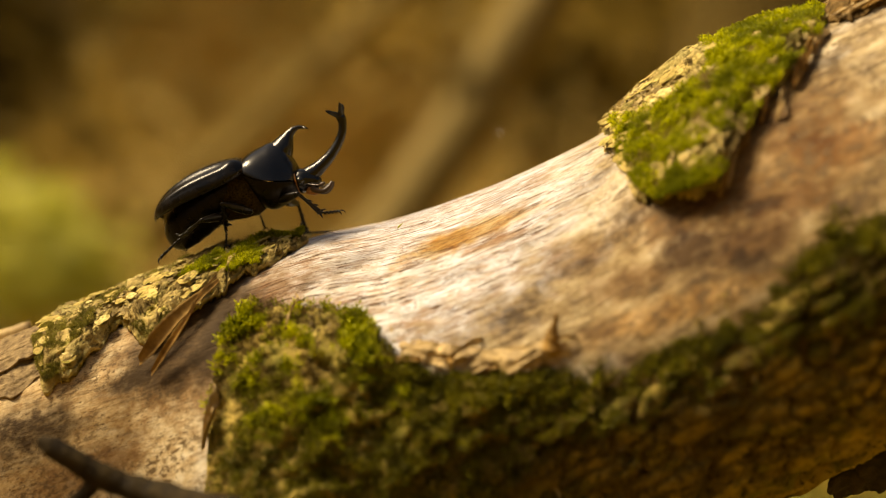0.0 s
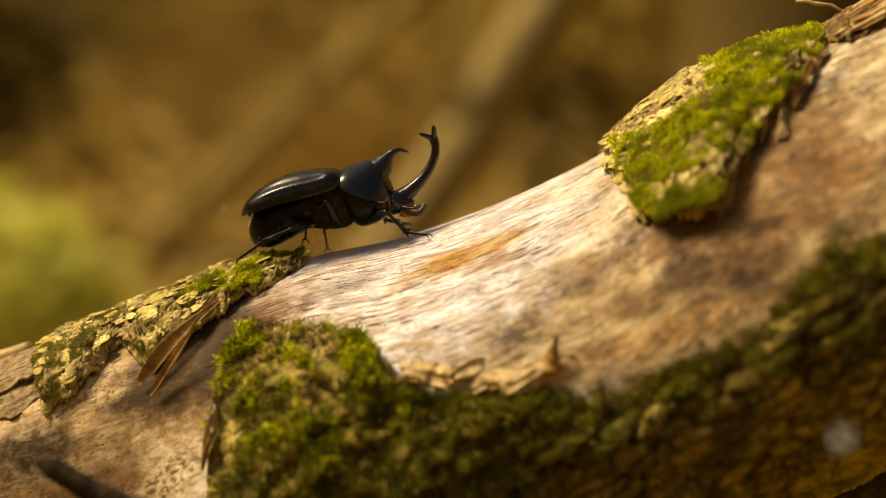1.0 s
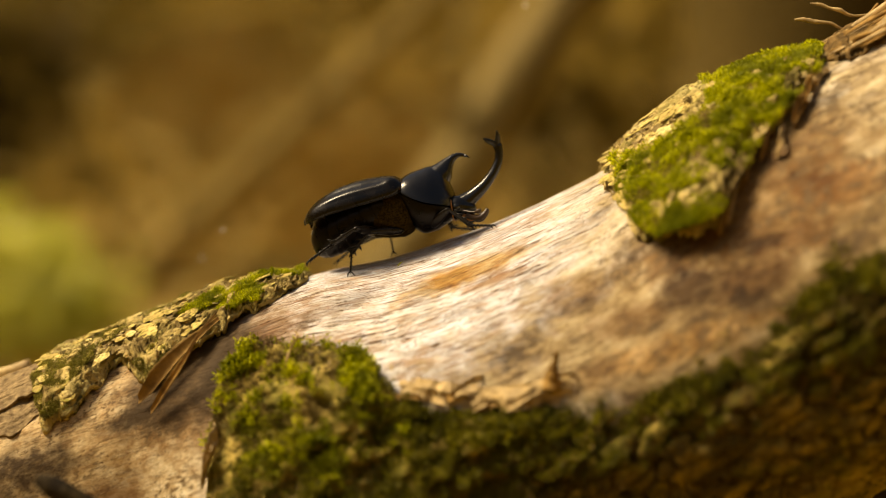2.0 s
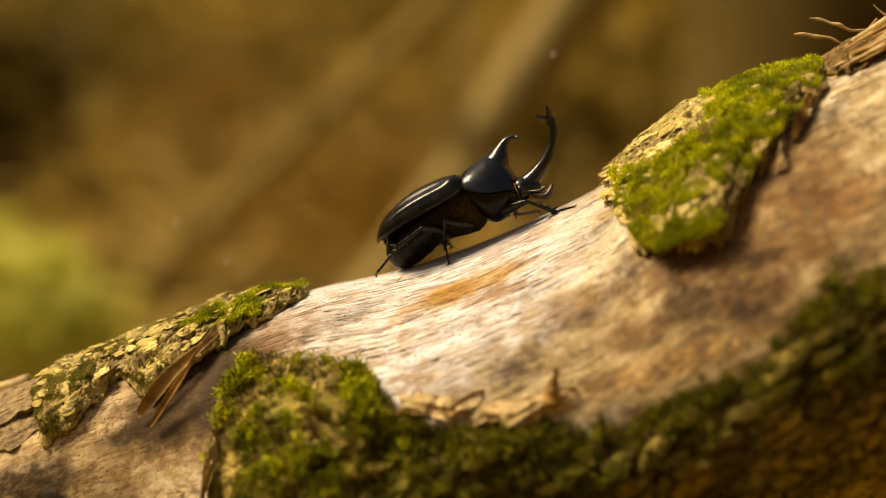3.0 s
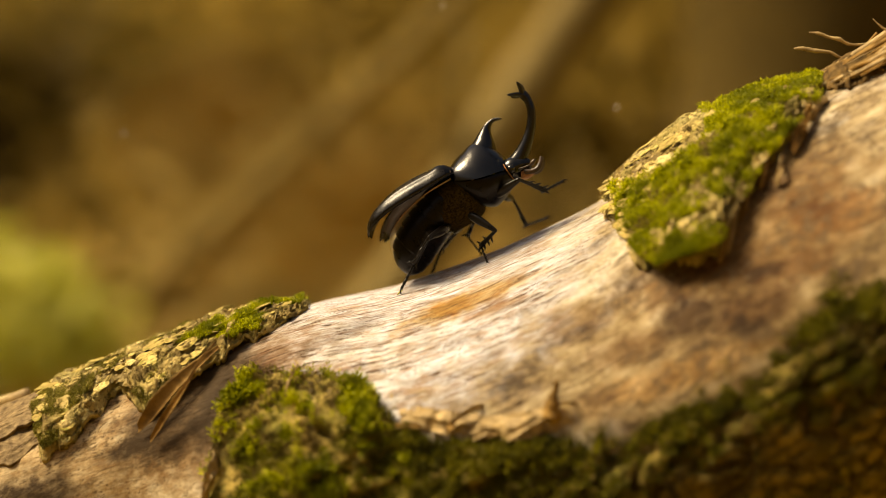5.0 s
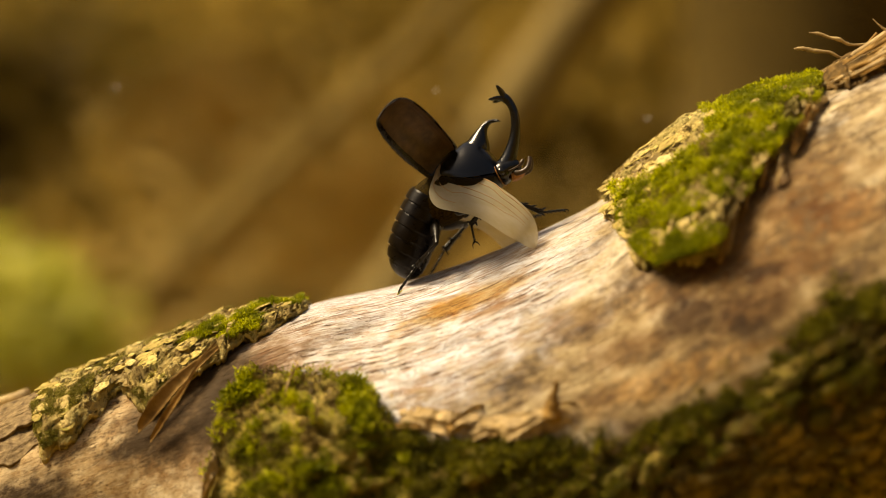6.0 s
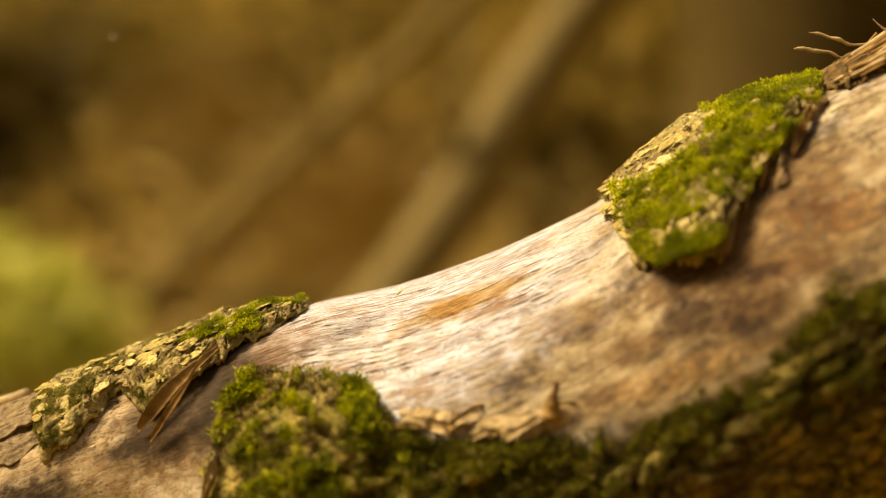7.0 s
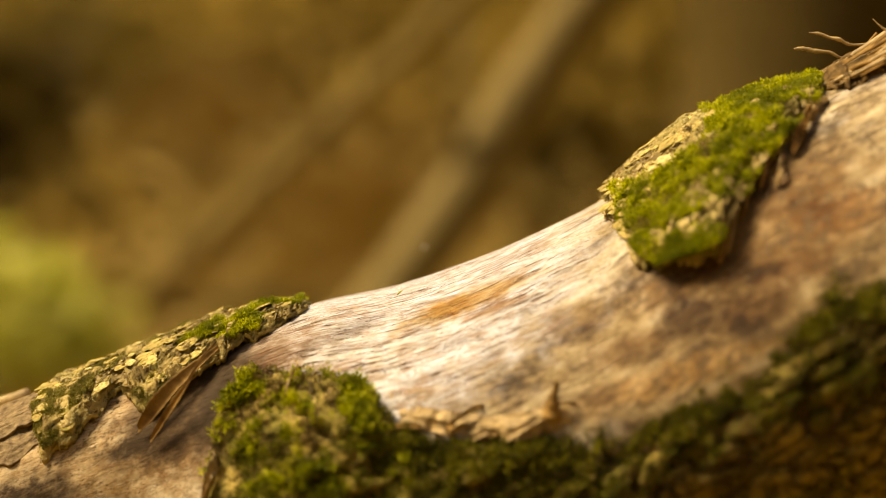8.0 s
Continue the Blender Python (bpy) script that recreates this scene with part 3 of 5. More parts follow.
RIGHT_THICK = np.array([[0.048, 0.002], [0.054, 0.0055], [0.062, 0.0075], [0.072, 0.0085], [0.085, 0.0068], [0.100, 0.0056], [0.111, 0.0042], [0.116, 0.002]])
slab_l, front_l, thick_l = bark_slab("bark_sheet", -0.1235, -0.0425, LEFT_FRONT, -55, LEFT_THICK, 51, "flaky yellow-brown bark with a lifted edge")
slab_r, front_r, thick_r = bark_slab("bark_sheet", 0.049, 0.115, RIGHT_FRONT, -55, RIGHT_THICK, 71, "flaky bark under bright moss", edge=0.18)


def flake_mesh(seed):
    """A thin curled bark flake about 1 unit across."""
    r = random.Random(seed)
    n = 13
    out = [(math.cos(2 * math.pi * i / n) * r.uniform(0.36, 0.58), math.sin(2 * math.pi * i / n) * r.uniform(0.28, 0.5)) for i in range(n)]
    curl = r.uniform(-0.05, 0.35)
    up = lambda x, y: curl * (x * x + y * y) * 0.6
    vs = [(x, y, up(x, y) + 0.08) for x, y in out] + [(x * 1.06, y * 1.06, up(x, y) - 0.08) for x, y in out] + [(0.05, 0, 0.10), (0, 0, -0.2)]
    fs = [(i, (i + 1) % n, 2 * n) for i in range(n)] + [(n + (i + 1) % n, n + i, 2 * n + 1) for i in range(n)]
    fs += [(i, n + i, n + (i + 1) % n, (i + 1) % n) for i in range(n)]
    return mesh_from("bark_flake", vs, fs, FLAKE, False)


FLAKES = [flake_mesh(s) for s in range(8)]


def lay_flakes(parent, count, x0, x1, front, back, thick, seed, size=(0.0025, 0.0065)):
    r = random.Random(seed)
    for _ in range(count):
        x = r.uniform(x0, x1)
        th = back + (float(front(x)) - 3 - back) * r.random() ** 0.7
        p, a, b, n = log_frame(x, th, float(thick(x)) * (0.97 if th < front(x) - 8 else 0.8) + r.uniform(0.0003, 0.0010))
        s = size[0] + (size[1] - size[0]) * r.random() ** 1.2
        m = Matrix((Vector(a), Vector(np.cross(n, a)), Vector(n))).transposed().to_4x4()
        m = Matrix.Translation(p) @ m @ pose(0, 0, 0, r.uniform(-5, 5), r.uniform(-5, 5), r.gauss(0, 40)) @ Matrix.Diagonal((s * r.uniform(0.9, 1.4), s * 1.1, s * 0.18, 1))
        ob = new("bark_flake", FLAKES[r.randrange(8)])
        ob.parent = parent
        ob.matrix_basis = m


def crumbs(name, parent, spots, size, seed, material, label):
    """Small lifted scales and crumbs of bark on the spots."""
    g = np.random.default_rng(seed)
    p, n = spots
    k = len(p)
    d = np.cross(n, g.normal(size=(k, 3)))
    d += np.array([0.5, 0, 0.2])
    d -= n * (d * n).sum(1, keepdims=True)
    d /= np.linalg.norm(d, axis=1, keepdims=True)
    t = np.cross(n, d)
    s = (size * g.uniform(0.4, 1.0, k) ** 1.5)[:, None]
    lift = n * s * g.uniform(-0.1, 0.55, (k, 1))
    w = t * s * g.uniform(0.25, 0.6, (k, 1))
    co = np.concatenate([p - d * s * 0.5 - n * s * 0.15, p + w - n * s * 0.1, p + d * s * 0.6 + lift + w * 0.4, p + d * s * 0.45 + lift * 0.9 - w * 0.6, p - w - n * s * 0.1, p + d * s * 0.1 + n * s * 0.22])
    i = np.arange(k)
    ring = [i + k * q for q in range(5)]
    tri = np.concatenate([np.stack([ring[q], ring[(q + 1) % 5], i + 5 * k], 1) for q in range(5)])
    ob = part(name, tri_mesh(name, co, tri, material), parent, label)
    ob["kind"] = "stuff"
    return ob


def moss(name, spots, height, seed, material, label, leaves=5, spread=1.0):
    """Tiny leafy shoots on the spots: rows of place and outward normal."""
    g = np.random.default_rng(seed)
    p, n = spots
    k = len(p)
    h = height * (0.35 + 0.95 * g.random(k) ** 1.5) * (1 + 0.6 * vnoise(p[:, 0] * 330, p[:, 1] * 330, p[:, 2] * 330, seed))
    up = n + np.array([0, 0, 0.35]) + spread * (g.random((k, 3)) - 0.5)
    up /= np.linalg.norm(up, axis=1, keepdims=True)
    side = np.cross(up, g.random((k, 3)) - 0.5)
    side /= np.linalg.norm(side, axis=1, keepdims=True)
    other = np.cross(up, side)
    co, tri = [], []
    for j in range(leaves):
        w = 2 * math.pi * (j * 0.382) + g.random(k) * 0.8
        d = np.cos(w)[:, None] * side + np.sin(w)[:, None] * other
        t = np.cross(up, d)
        z0 = (j / leaves) * h * 0.85
        ln, wd = h * (0.5 - 0.03 * j), h * 0.075
        root = p + up * z0[:, None]
        tip = root + d * (ln * 0.75)[:, None] + up * (ln * 0.8)[:, None]
        mid = root + d * (ln * 0.42)[:, None] + up * (ln * 0.25)[:, None]
        base = len(co) * k
        i = np.arange(k)
        tri.append(np.stack([base + i, base + k + i, base + 2 * k + i], 1))
        tri.append(np.stack([base + i, base + 2 * k + i, base + 3 * k + i], 1))
        co += [root, mid + t * wd[:, None], tip, mid - t * wd[:, None]]
    ob = new(name, tri_mesh(name, np.concatenate(co), np.concatenate(tri), material))
    return tagged(ob, label, "moss", kind="stuff")


def spots_where(count, x0, x1, t0, t1, test, height, seed):
    """Random spots in a stretch of the log that pass the test, with normals."""
    g = np.random.default_rng(seed)
    x, th = g.uniform(x0, x1, count), g.uniform(t0, t1, count)
    ok = test(x, th)
    x, th = x[ok], th[ok]
    p, a, b, n = log_frame(x, th, height(x, th) - 0.0004)
    return p, n

lay_flakes(slab_l, 130, -0.121, -0.046, front_l, -14, thick_l, 5, (0.0012, 0.0060))
lay_flakes(slab_r, 170, 0.0495, 0.100, lambda x: np.interp(x, [0.05, 0.060, 0.070, 0.078, 0.086, 0.095, 0.115], [40, 34, 30, 22, 10, -4, -10]), -16, thick_r, 6, (0.0016, 0.0066))
lay_flakes(slab_r, 34, 0.0480, 0.0555, lambda x: 26.0, -12, lambda x: 0.0036, 8, (0.0030, 0.0062))
lay_flakes(slab_r, 26, 0.0510, 0.0950, lambda x: -3.0, -14, thick_r, 9, (0.0030, 0.0070))
lay_flakes(slab_l, 30, -0.1200, -0.0480, lambda x: 0.0, -10, thick_l, 10, (0.0030, 0.0070))


def slab_height(thick, front):
    return lambda x, th: thick(x) * np.where(th < front(x) - 8, 1.0, 0.8)


def patchy(x, th, seed, f=120):
    s = np.radians(th) * 0.064
    return fbm(x * f, s * f, 0.3, seed, 4) + 0.22 * vnoise(x * 2500, s * 2500, 0.1, seed)


crumbs("crumbled_bark", slab_l, spots_where(11000, -0.122, -0.044, -20, 42, lambda x, th: (th < front_l(x) - 1) & (patchy(x, th, 61, 120) > 0.06), slab_height(thick_l, front_l), 31), 0.0026, 31, CRUMB, "crumbling scales of yellow-brown bark")
crumbs("crumbled_bark", slab_r, spots_where(12000, 0.0495, 0.113, -20, 56, lambda x, th: (th < front_r(x) - 1) & (patchy(x, th, 62, 120) > 0.02), slab_height(thick_r, front_r), 32), 0.0026, 32, CRUMB, "crumbling scales of yellow-brown bark")
crumbs("crumbled_bark", fallen_log, spots_where(14000, -0.066, 0.15, 30, 130, lambda x, th: (low_bark(x, th)[0] > 0.0) & (patchy(x, th, 63, 90) > 0.7 * smooth(56, 68, th) * smooth(0.03, 0.0, x)), lambda x, th: low_bark(x, th)[1], 33), 0.0030, 33, MOSS_BROWN, "crumbling brown scales of the lower bark")
moss("moss_fringe", spots_where(40000, -0.080, -0.0425, -25, 20, lambda x, th: (th < front_l(x) + 2) & (patchy(x, th, 3) > 0.42 - 0.62 * smooth(-0.080, -0.064, x) * smooth(-11, -3, -np.abs(th - np.interp(x, [-0.080, -0.066, -0.055, -0.0425], [26, 18, 7, 0])))), slab_height(thick_l, front_l), 1),
     0.0018, 1, MOSS, "bright green moss along the lifted bark", 6, 1.2)
moss("moss_tuft", spots_where(9000, -0.119, -0.100, 6, 34, lambda x, th: (th < front_l(x) - 1) & (np.hypot((x + 0.109) / 0.0075, (th - 20) / 11) + 0.9 * patchy(x, th, 19, 150) < 0.85), slab_height(thick_l, front_l), 21),
     0.0013, 21, MOSS_OLIVE, "rounded clump of olive moss on the bark's end")
moss("moss_tuft", spots_where(60000, -0.122, -0.078, -15, 40, lambda x, th: (th < front_l(x)) & (patchy(x, th, 8, 90) > 0.08), slab_height(thick_l, front_l), 2),
     0.0011, 2, MOSS_OLIVE, "olive moss tufts between bark flakes")


def right_moss(x, th):
    upper = np.interp(x, [0.05, 0.0525, 0.0595, 0.0675, 0.075, 0.079, 0.0845, 0.0925, 0.115], [10, 13, 25, 26, 18, 4, -2, -10, -24])
    return (th < front_r(x) + 1.0) & (th + 14 * patchy(x, th, 13, 90) > upper) & (patchy(x, th, 17, 140) > -0.26 + 0.4 * smooth(10, 1, front_r(x) - th) * smooth(0.07, 0.085, x))


moss("moss_cushion", spots_where(100000, 0.050, 0.1145, -20, 56, right_moss, slab_height(thick_r, front_r), 3), 0.0020, 3, MOSS, "thick bright green moss cushion on bark")


def low_moss(x, th):
    inside, up = low_bark(x, th)
    thick = 0.45 * smooth(0.078, 0.095, x) * smooth(112, 92, th) + 0.4 * smooth(0.004, 0.02, x) * smooth(0.030, 0.016, inside)
    bare = 0.5 * smooth(92, 104, th) * smooth(0.02, 0.05, x)
    return (inside > 0.0005) & (thick - bare + 0.7 * patchy(x, th, 23, 75) + 0.6 * patchy(x, th, 24, 190) > 0.16 + 0.06 * smooth(-0.02, -0.06, x) - 0.55 * smooth(56, 68, th) * smooth(0.03, 0.0, x) * smooth(-0.066, -0.050, x))


# bright moss high on the flank, shade-darkened copy below it
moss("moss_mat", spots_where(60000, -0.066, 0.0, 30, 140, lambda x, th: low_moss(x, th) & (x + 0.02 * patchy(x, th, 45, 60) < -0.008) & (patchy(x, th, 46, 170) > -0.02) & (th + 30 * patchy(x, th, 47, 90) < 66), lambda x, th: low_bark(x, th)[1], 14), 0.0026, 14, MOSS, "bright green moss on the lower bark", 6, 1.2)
moss("moss_mat", spots_where(100000, -0.062, 0.15, 30, 140, lambda x, th: low_moss(x, th) & ((x > -0.02) | (th + 25 * patchy(x, th, 48, 90) > 60)), lambda x, th: low_bark(x, th)[1], 4), 0.0024, 4, MOSS_SHADE, "dense green moss on the lower bark, darkened for shade")
moss("moss_crown", spots_where(13000, -0.066, -0.012, 30, 62, lambda x, th: (low_bark(x, th)[0] > 0.0) & (low_bark(x, th)[0] < 0.016) & (patchy(x, th, 27, 130) > 0.10), lambda x, th: low_bark(x, th)[1], 5), 0.0032, 5, MOSS, "bright moss at the upper rim of the lower bark", 7, 1.2)
moss("dead_moss", spots_where(70000, -0.067, 0.13, 30, 130, lambda x, th: (low_bark(x, th)[0] > -0.001) & (patchy(x, th, 29, 160) > -0.06 + 0.6 * smooth(58, 70, th) * smooth(0.03, 0.0, x)), lambda x, th: low_bark(x, th)[1], 6), 0.0019, 6, MOSS_BROWN, "dry brown moss between the green")
moss("dead_moss", spots_where(10000, 0.050, 0.112, 14, 56, lambda x, th: (th < front_r(x)) & (patchy(x, th, 33, 150) > 0.14), slab_height(thick_r, front_r), 7), 0.0019, 7, MOSS_BROWN, "dry brown moss on the bark")
moss("moss_rim", spots_where(60000, -0.01, 0.15, 55, 96, lambda x, th: (low_bark(x, th)[0] > -0.0015) & (low_bark(x, th)[0] < 0.010) & (patchy(x, th, 37, 110) > -0.04), lambda x, th: low_bark(x, th)[1], 8), 0.0024, 8, MOSS_SHADE, "green moss along the bark's rim, in the shade-darkened colour")

# ---------------------------------------------------------------- the wood behind


def ground_height(x, y):
    bank = 1.5 * smooth(1.2, 4.5, y) + 0.9 * smooth(3.5, 9.0, y) + 14 * smooth(9, 200, y)
    # unseen slopes added behind the viewer and at both sides, to block the low sky
    bank = bank + 5.0 * smooth(2.0, 10.0, np.hypot(x, np.minimum(y, 0))) + 4.0 * smooth(5, 12, y)
    near = smooth(0.15, 0.9, np.hypot(x, y - 0.0))
    return bank + (0.06 + 0.14 * smooth(1, 4, y)) * fbm(x * 0.9, y * 0.9, 0.2, 61, 4) * near + 0.4 * smooth(3, 40, np.hypot(x, y)) * fbm(x * 0.13, y * 0.13, 0.7, 63, 3)


def run(limit, n):
    t = np.linspace(-1, 1, n)
    return np.sign(t) * (np.abs(t) * 6 + (limit - 6) * np.abs(t) ** 6)


gx, gy = np.meshgrid(run(400, 221), run(400, 221), indexing="ij")
tagged(new("ground", grid_mesh("ground", np.stack([gx, gy, ground_height(gx, gy)], -1), LITTER)), "forest floor under brown leaf litter", "ground", kind="structure")

LEAF_BROWN = plain_material("dry_leaf", (0.19, 0.118, 0.017), (0.35, 0.222, 0.042), 30, 0.9, 0.3, 0.002, 0.05)
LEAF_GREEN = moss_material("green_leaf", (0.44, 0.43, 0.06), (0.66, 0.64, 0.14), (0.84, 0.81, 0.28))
# dark leaf colour carries the shade of the upper slope
LEAF_DARK = moss_material("shade_bush_leaf", (0.030, 0.034, 0.004), (0.080, 0.084, 0.009), (0.14, 0.14, 0.02))
POLE_PALE = bark_material("pale_dry_bark", (0.15, 0.105, 0.036), (0.26, 0.19, 0.07), (0.36, 0.27, 0.11))
POLE_DULL = bark_material("dull_dry_bark", (0.16, 0.11, 0.032), (0.24, 0.165, 0.05), (0.30, 0.22, 0.07))
# dark bark colour carries the shade of the upper slope
POLE_SHADE = bark_material("shade_trunk_bark", (0.045, 0.028, 0.005), (0.085, 0.054, 0.009), (0.13, 0.084, 0.016))


def leaf_cloud(name, places, size, seed, material, label, category, flat=0.3):
    g = np.random.default_rng(seed)
    k = len(places)
    d = g.normal(size=(k, 3))
    d[:, 2] *= flat
    d /= np.linalg.norm(d, axis=1, keepdims=True)
    up = g.normal(size=(k, 3)) * flat + np.array([0, 0, 1.0])
    t = np.cross(d, up)
    t /= np.linalg.norm(t, axis=1, keepdims=True)
    n = np.cross(t, d)
    s = (size * g.uniform(0.6, 1.3, k))[:, None]
    co = np.concatenate([places - d * s * 0.5, places + t * s * 0.28 + n * s * 0.08, places + d * s * 0.5, places - t * s * 0.28 + n * s * 0.08])
    i = np.arange(k)
    tri = np.concatenate([np.stack([i, i + k, i + 2 * k], 1), np.stack([i, i + 2 * k, i + 3 * k], 1)])
    return tagged(new(name, tri_mesh(name, co, tri, material)), label, category, kind="stuff")


g = np.random.default_rng(77)
lx, ly = g.normal(0, 1.4, 16000), g.normal(2.0, 1.6, 16000)
leaf_cloud("leaf_litter", np.stack([lx, ly, ground_height(lx, ly) + 0.008], 1), 0.04, 78, LEAF_BROWN, "scattered dry brown beech leaves on the floor", "leaves")

# the slope's light and shade, put into pale and dark leaf colours
LEAF_LIT = plain_material("lit_slope_leaf", (0.42, 0.285, 0.085), (0.56, 0.40, 0.135), 30, 0.9, 0.3, 0.002, 0.05)
LEAF_DIM = plain_material("dim_slope_leaf", (0.018, 0.011, 0.002), (0.06, 0.036, 0.006), 30, 0.9, 0.3, 0.002, 0.05)
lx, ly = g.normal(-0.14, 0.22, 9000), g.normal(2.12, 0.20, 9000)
leaf_cloud("lit_leaves", np.stack([lx, ly, ground_height(lx, ly) + 0.02], 1), 0.027, 79, LEAF_LIT, "leaves paled to stand for light on the slope", "leaves")
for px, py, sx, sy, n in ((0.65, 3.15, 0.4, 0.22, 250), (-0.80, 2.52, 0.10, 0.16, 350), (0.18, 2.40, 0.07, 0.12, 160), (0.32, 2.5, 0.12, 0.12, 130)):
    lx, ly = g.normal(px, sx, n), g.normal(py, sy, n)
    leaf_cloud("dim_leaves", np.stack([lx, ly, ground_height(lx, ly) + 0.02], 1), 0.045, 80, LEAF_DIM, "leaves darkened to stand for shade on the slope", "leaves")
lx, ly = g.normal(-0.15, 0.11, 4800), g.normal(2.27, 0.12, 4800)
leaf_cloud("lit_leaves", np.stack([lx, ly, ground_height(lx, ly) + 0.03], 1), 0.03, 84, LEAF_LIT, "leaves paled to stand for light on the slope", "leaves")
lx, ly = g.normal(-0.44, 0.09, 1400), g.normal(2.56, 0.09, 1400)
leaf_cloud("lit_leaves", np.stack([lx, ly, ground_height(lx, ly) + 0.03], 1), 0.03, 83, LEAF_LIT, "leaves paled to stand for light on the slope", "leaves")


lx, ly = g.normal(0.3, 0.55, 20000), g.normal(0.55, 0.5, 20000)
tuft = fbm(lx * 3, ly * 3, 0.4, 82, 4) > -0.08
lx, ly = lx[tuft], ly[tuft]
leaf_cloud("low_herbs", np.stack([lx, ly, ground_height(lx, ly) + g.uniform(0.0, 0.07, len(lx))], 1), 0.035, 81, moss_material("herb_leaf", (0.13, 0.14, 0.022), (0.22, 0.225, 0.04), (0.32, 0.31, 0.07)), "low yellow-green herbs on the floor under the log", "herbs")


def leaning_pole(name, foot, top, r0, r1, material, label, seed):
    """A dead leaning stem with bends, a taper and stubs of broken branches."""
    rr = random.Random(seed)
    a, b = Vector(foot), Vector(top)
    pts = []
    for i in range(9):
        t = i / 8
        q = a.lerp(b, t) + Vector((rr.uniform(-1, 1), rr.uniform(-1, 1), rr.uniform(-1, 1))) * r0 * 0.22
        pts.append((*q, r0 + (r1 - r0) * t))
    c = curve_path(pts, 5)
    stem = tagged(new(name, mesh_from(name, *tube_data([tuple(q[:3]) for q in c], [q[3] * (1 + 0.08 * rr.uniform(-1, 1)) for q in c], 14, 1, (0, 1, 0.2)), material)), label, "tree stem")
    for i in (2, 4, 6):
        q = Vector(pts[i][:3])
        d = Vector((rr.uniform(-1, 1), rr.uniform(-0.6, 0.6), rr.uniform(0.1, 1))).normalized()
        part("branch_stub", mesh_from("branch_stub", *tube_data([q, q + d * r0 * 3, q + d * r0 * 5 + Vector((0, 0, r0))], [r0 * 0.3, r0 * 0.22, r0 * 0.1], 7, 1, (0.3, 1, 0.1)), material), stem)
    return stem
leaning_pole("leaning_stem", (-0.29, 1.75, 0.03), (0.91, 1.9, 1.75), 0.044, 0.042, POLE_PALE, "pale dry stem leaning across the slope", 1)
leaning_pole("leaning_stem", (-0.62, 2.05, 0.15), (0.85, 2.2, 1.55), 0.020, 0.016, POLE_DULL, "thin pale dry stem leaning behind", 2)


def bush(centre, size, count, seed, label, leaf=0.05, foliage=None):
    """A leafy bush: thin stems from the floor and a ragged crown of leaves round them."""
    g = np.random.default_rng(seed)
    base = tagged(new("bush"), label, "bush")
    base.location = (centre[0], centre[1], float(ground_height(np.array(centre[0]), np.array(centre[1]))))
    tips = g.normal(size=(9, 3)) * np.array(size) * 0.45 + np.array(centre)
    for q in tips:
        mid = (np.array(base.location) + q) / 2 + g.normal(size=3) * 0.02
        c = curve_path([(*base.location, 0.006), (*mid, 0.004), (*q, 0.002)], 4)
        part("stem", mesh_from("stem", *tube_data([tuple(v[:3] - np.array(base.location)) for v in c], [v[3] for v in c], 6, 1, (1, 0.2, 0)), POLE_PALE), base)
    p = tips[g.integers(0, 9, count)] + g.normal(size=(count, 3)) * np.array(size) * 0.28
    crown = leaf_cloud("crown", p - np.array(base.location), leaf, seed, foliage or LEAF_GREEN, "", "", 0.8)
    del crown["kind"]
    crown.parent = base
    return base


bush((-0.555, 1.6, 0.350), (0.12, 0.10, 0.095), 2400, 5, "sunlit yellow-green bush on the slope", 0.028)
bush((-0.54, 1.40, 0.325), (0.12, 0.08, 0.09), 500, 9, "low pale green bush near the floor", 0.025)
# added bush and trunks that stand in for shade behind the log
bush((-0.74, 2.65, 0.86), (0.52, 0.3, 0.40), 3000, 6, "dark bush added for the shade on the slope", 0.02, LEAF_DARK)
leaning_pole("trunk", (0.58, 2.5, 0.2), (1.1, 2.8, 4.0), 0.22, 0.16, POLE_SHADE, "dark trunk added for the shade behind the log", 3)
leaning_pole("trunk", (-0.02, 3.2, 0.6), (-0.10, 3.4, 5.5), 0.10, 0.07, POLE_DULL, "dull slim trunk added for the shaded background", 4)

# ---------------------------------------------------------------- the beetle (built in millimetres, nose along +x)
MM = 0.001
beetle = tagged(new("rhinoceros_beetle"), "glossy black rhinoceros beetle with a forked horn", "beetle")


def mm(vs):
    return [(v[0] * MM, v[1] * MM, v[2] * MM) for v in vs]


def beetle_tube(points, sides=12, flat=1.0, steps=6):
    c = curve_path(points, steps)
    return tube_data([tuple(q[:3]) for q in c], [max(q[3], 0.02) for q in c], sides, flat)


NECK = Vector((12.0, 0, -14.0))


def beetle_part(name, data, material, label="", parent=None):
    if name in ("head", "head_horn", "eye", "mandible", "antenna", "palp"):
        data = ([tuple(Vector(v) - NECK) for v in data[0]], data[1])
    return part(name, mesh_from(name, mm(data[0]), data[1], material), parent or beetle, label)


def sheet(rows):
    """A grid of points as verts and faces."""
    n, m = len(rows), len(rows[0])
    return [q for r in rows for q in r], [(i * m + j, (i + 1) * m + j, (i + 1) * m + j + 1, i * m + j + 1) for i in range(n - 1) for j in range(m - 1)]


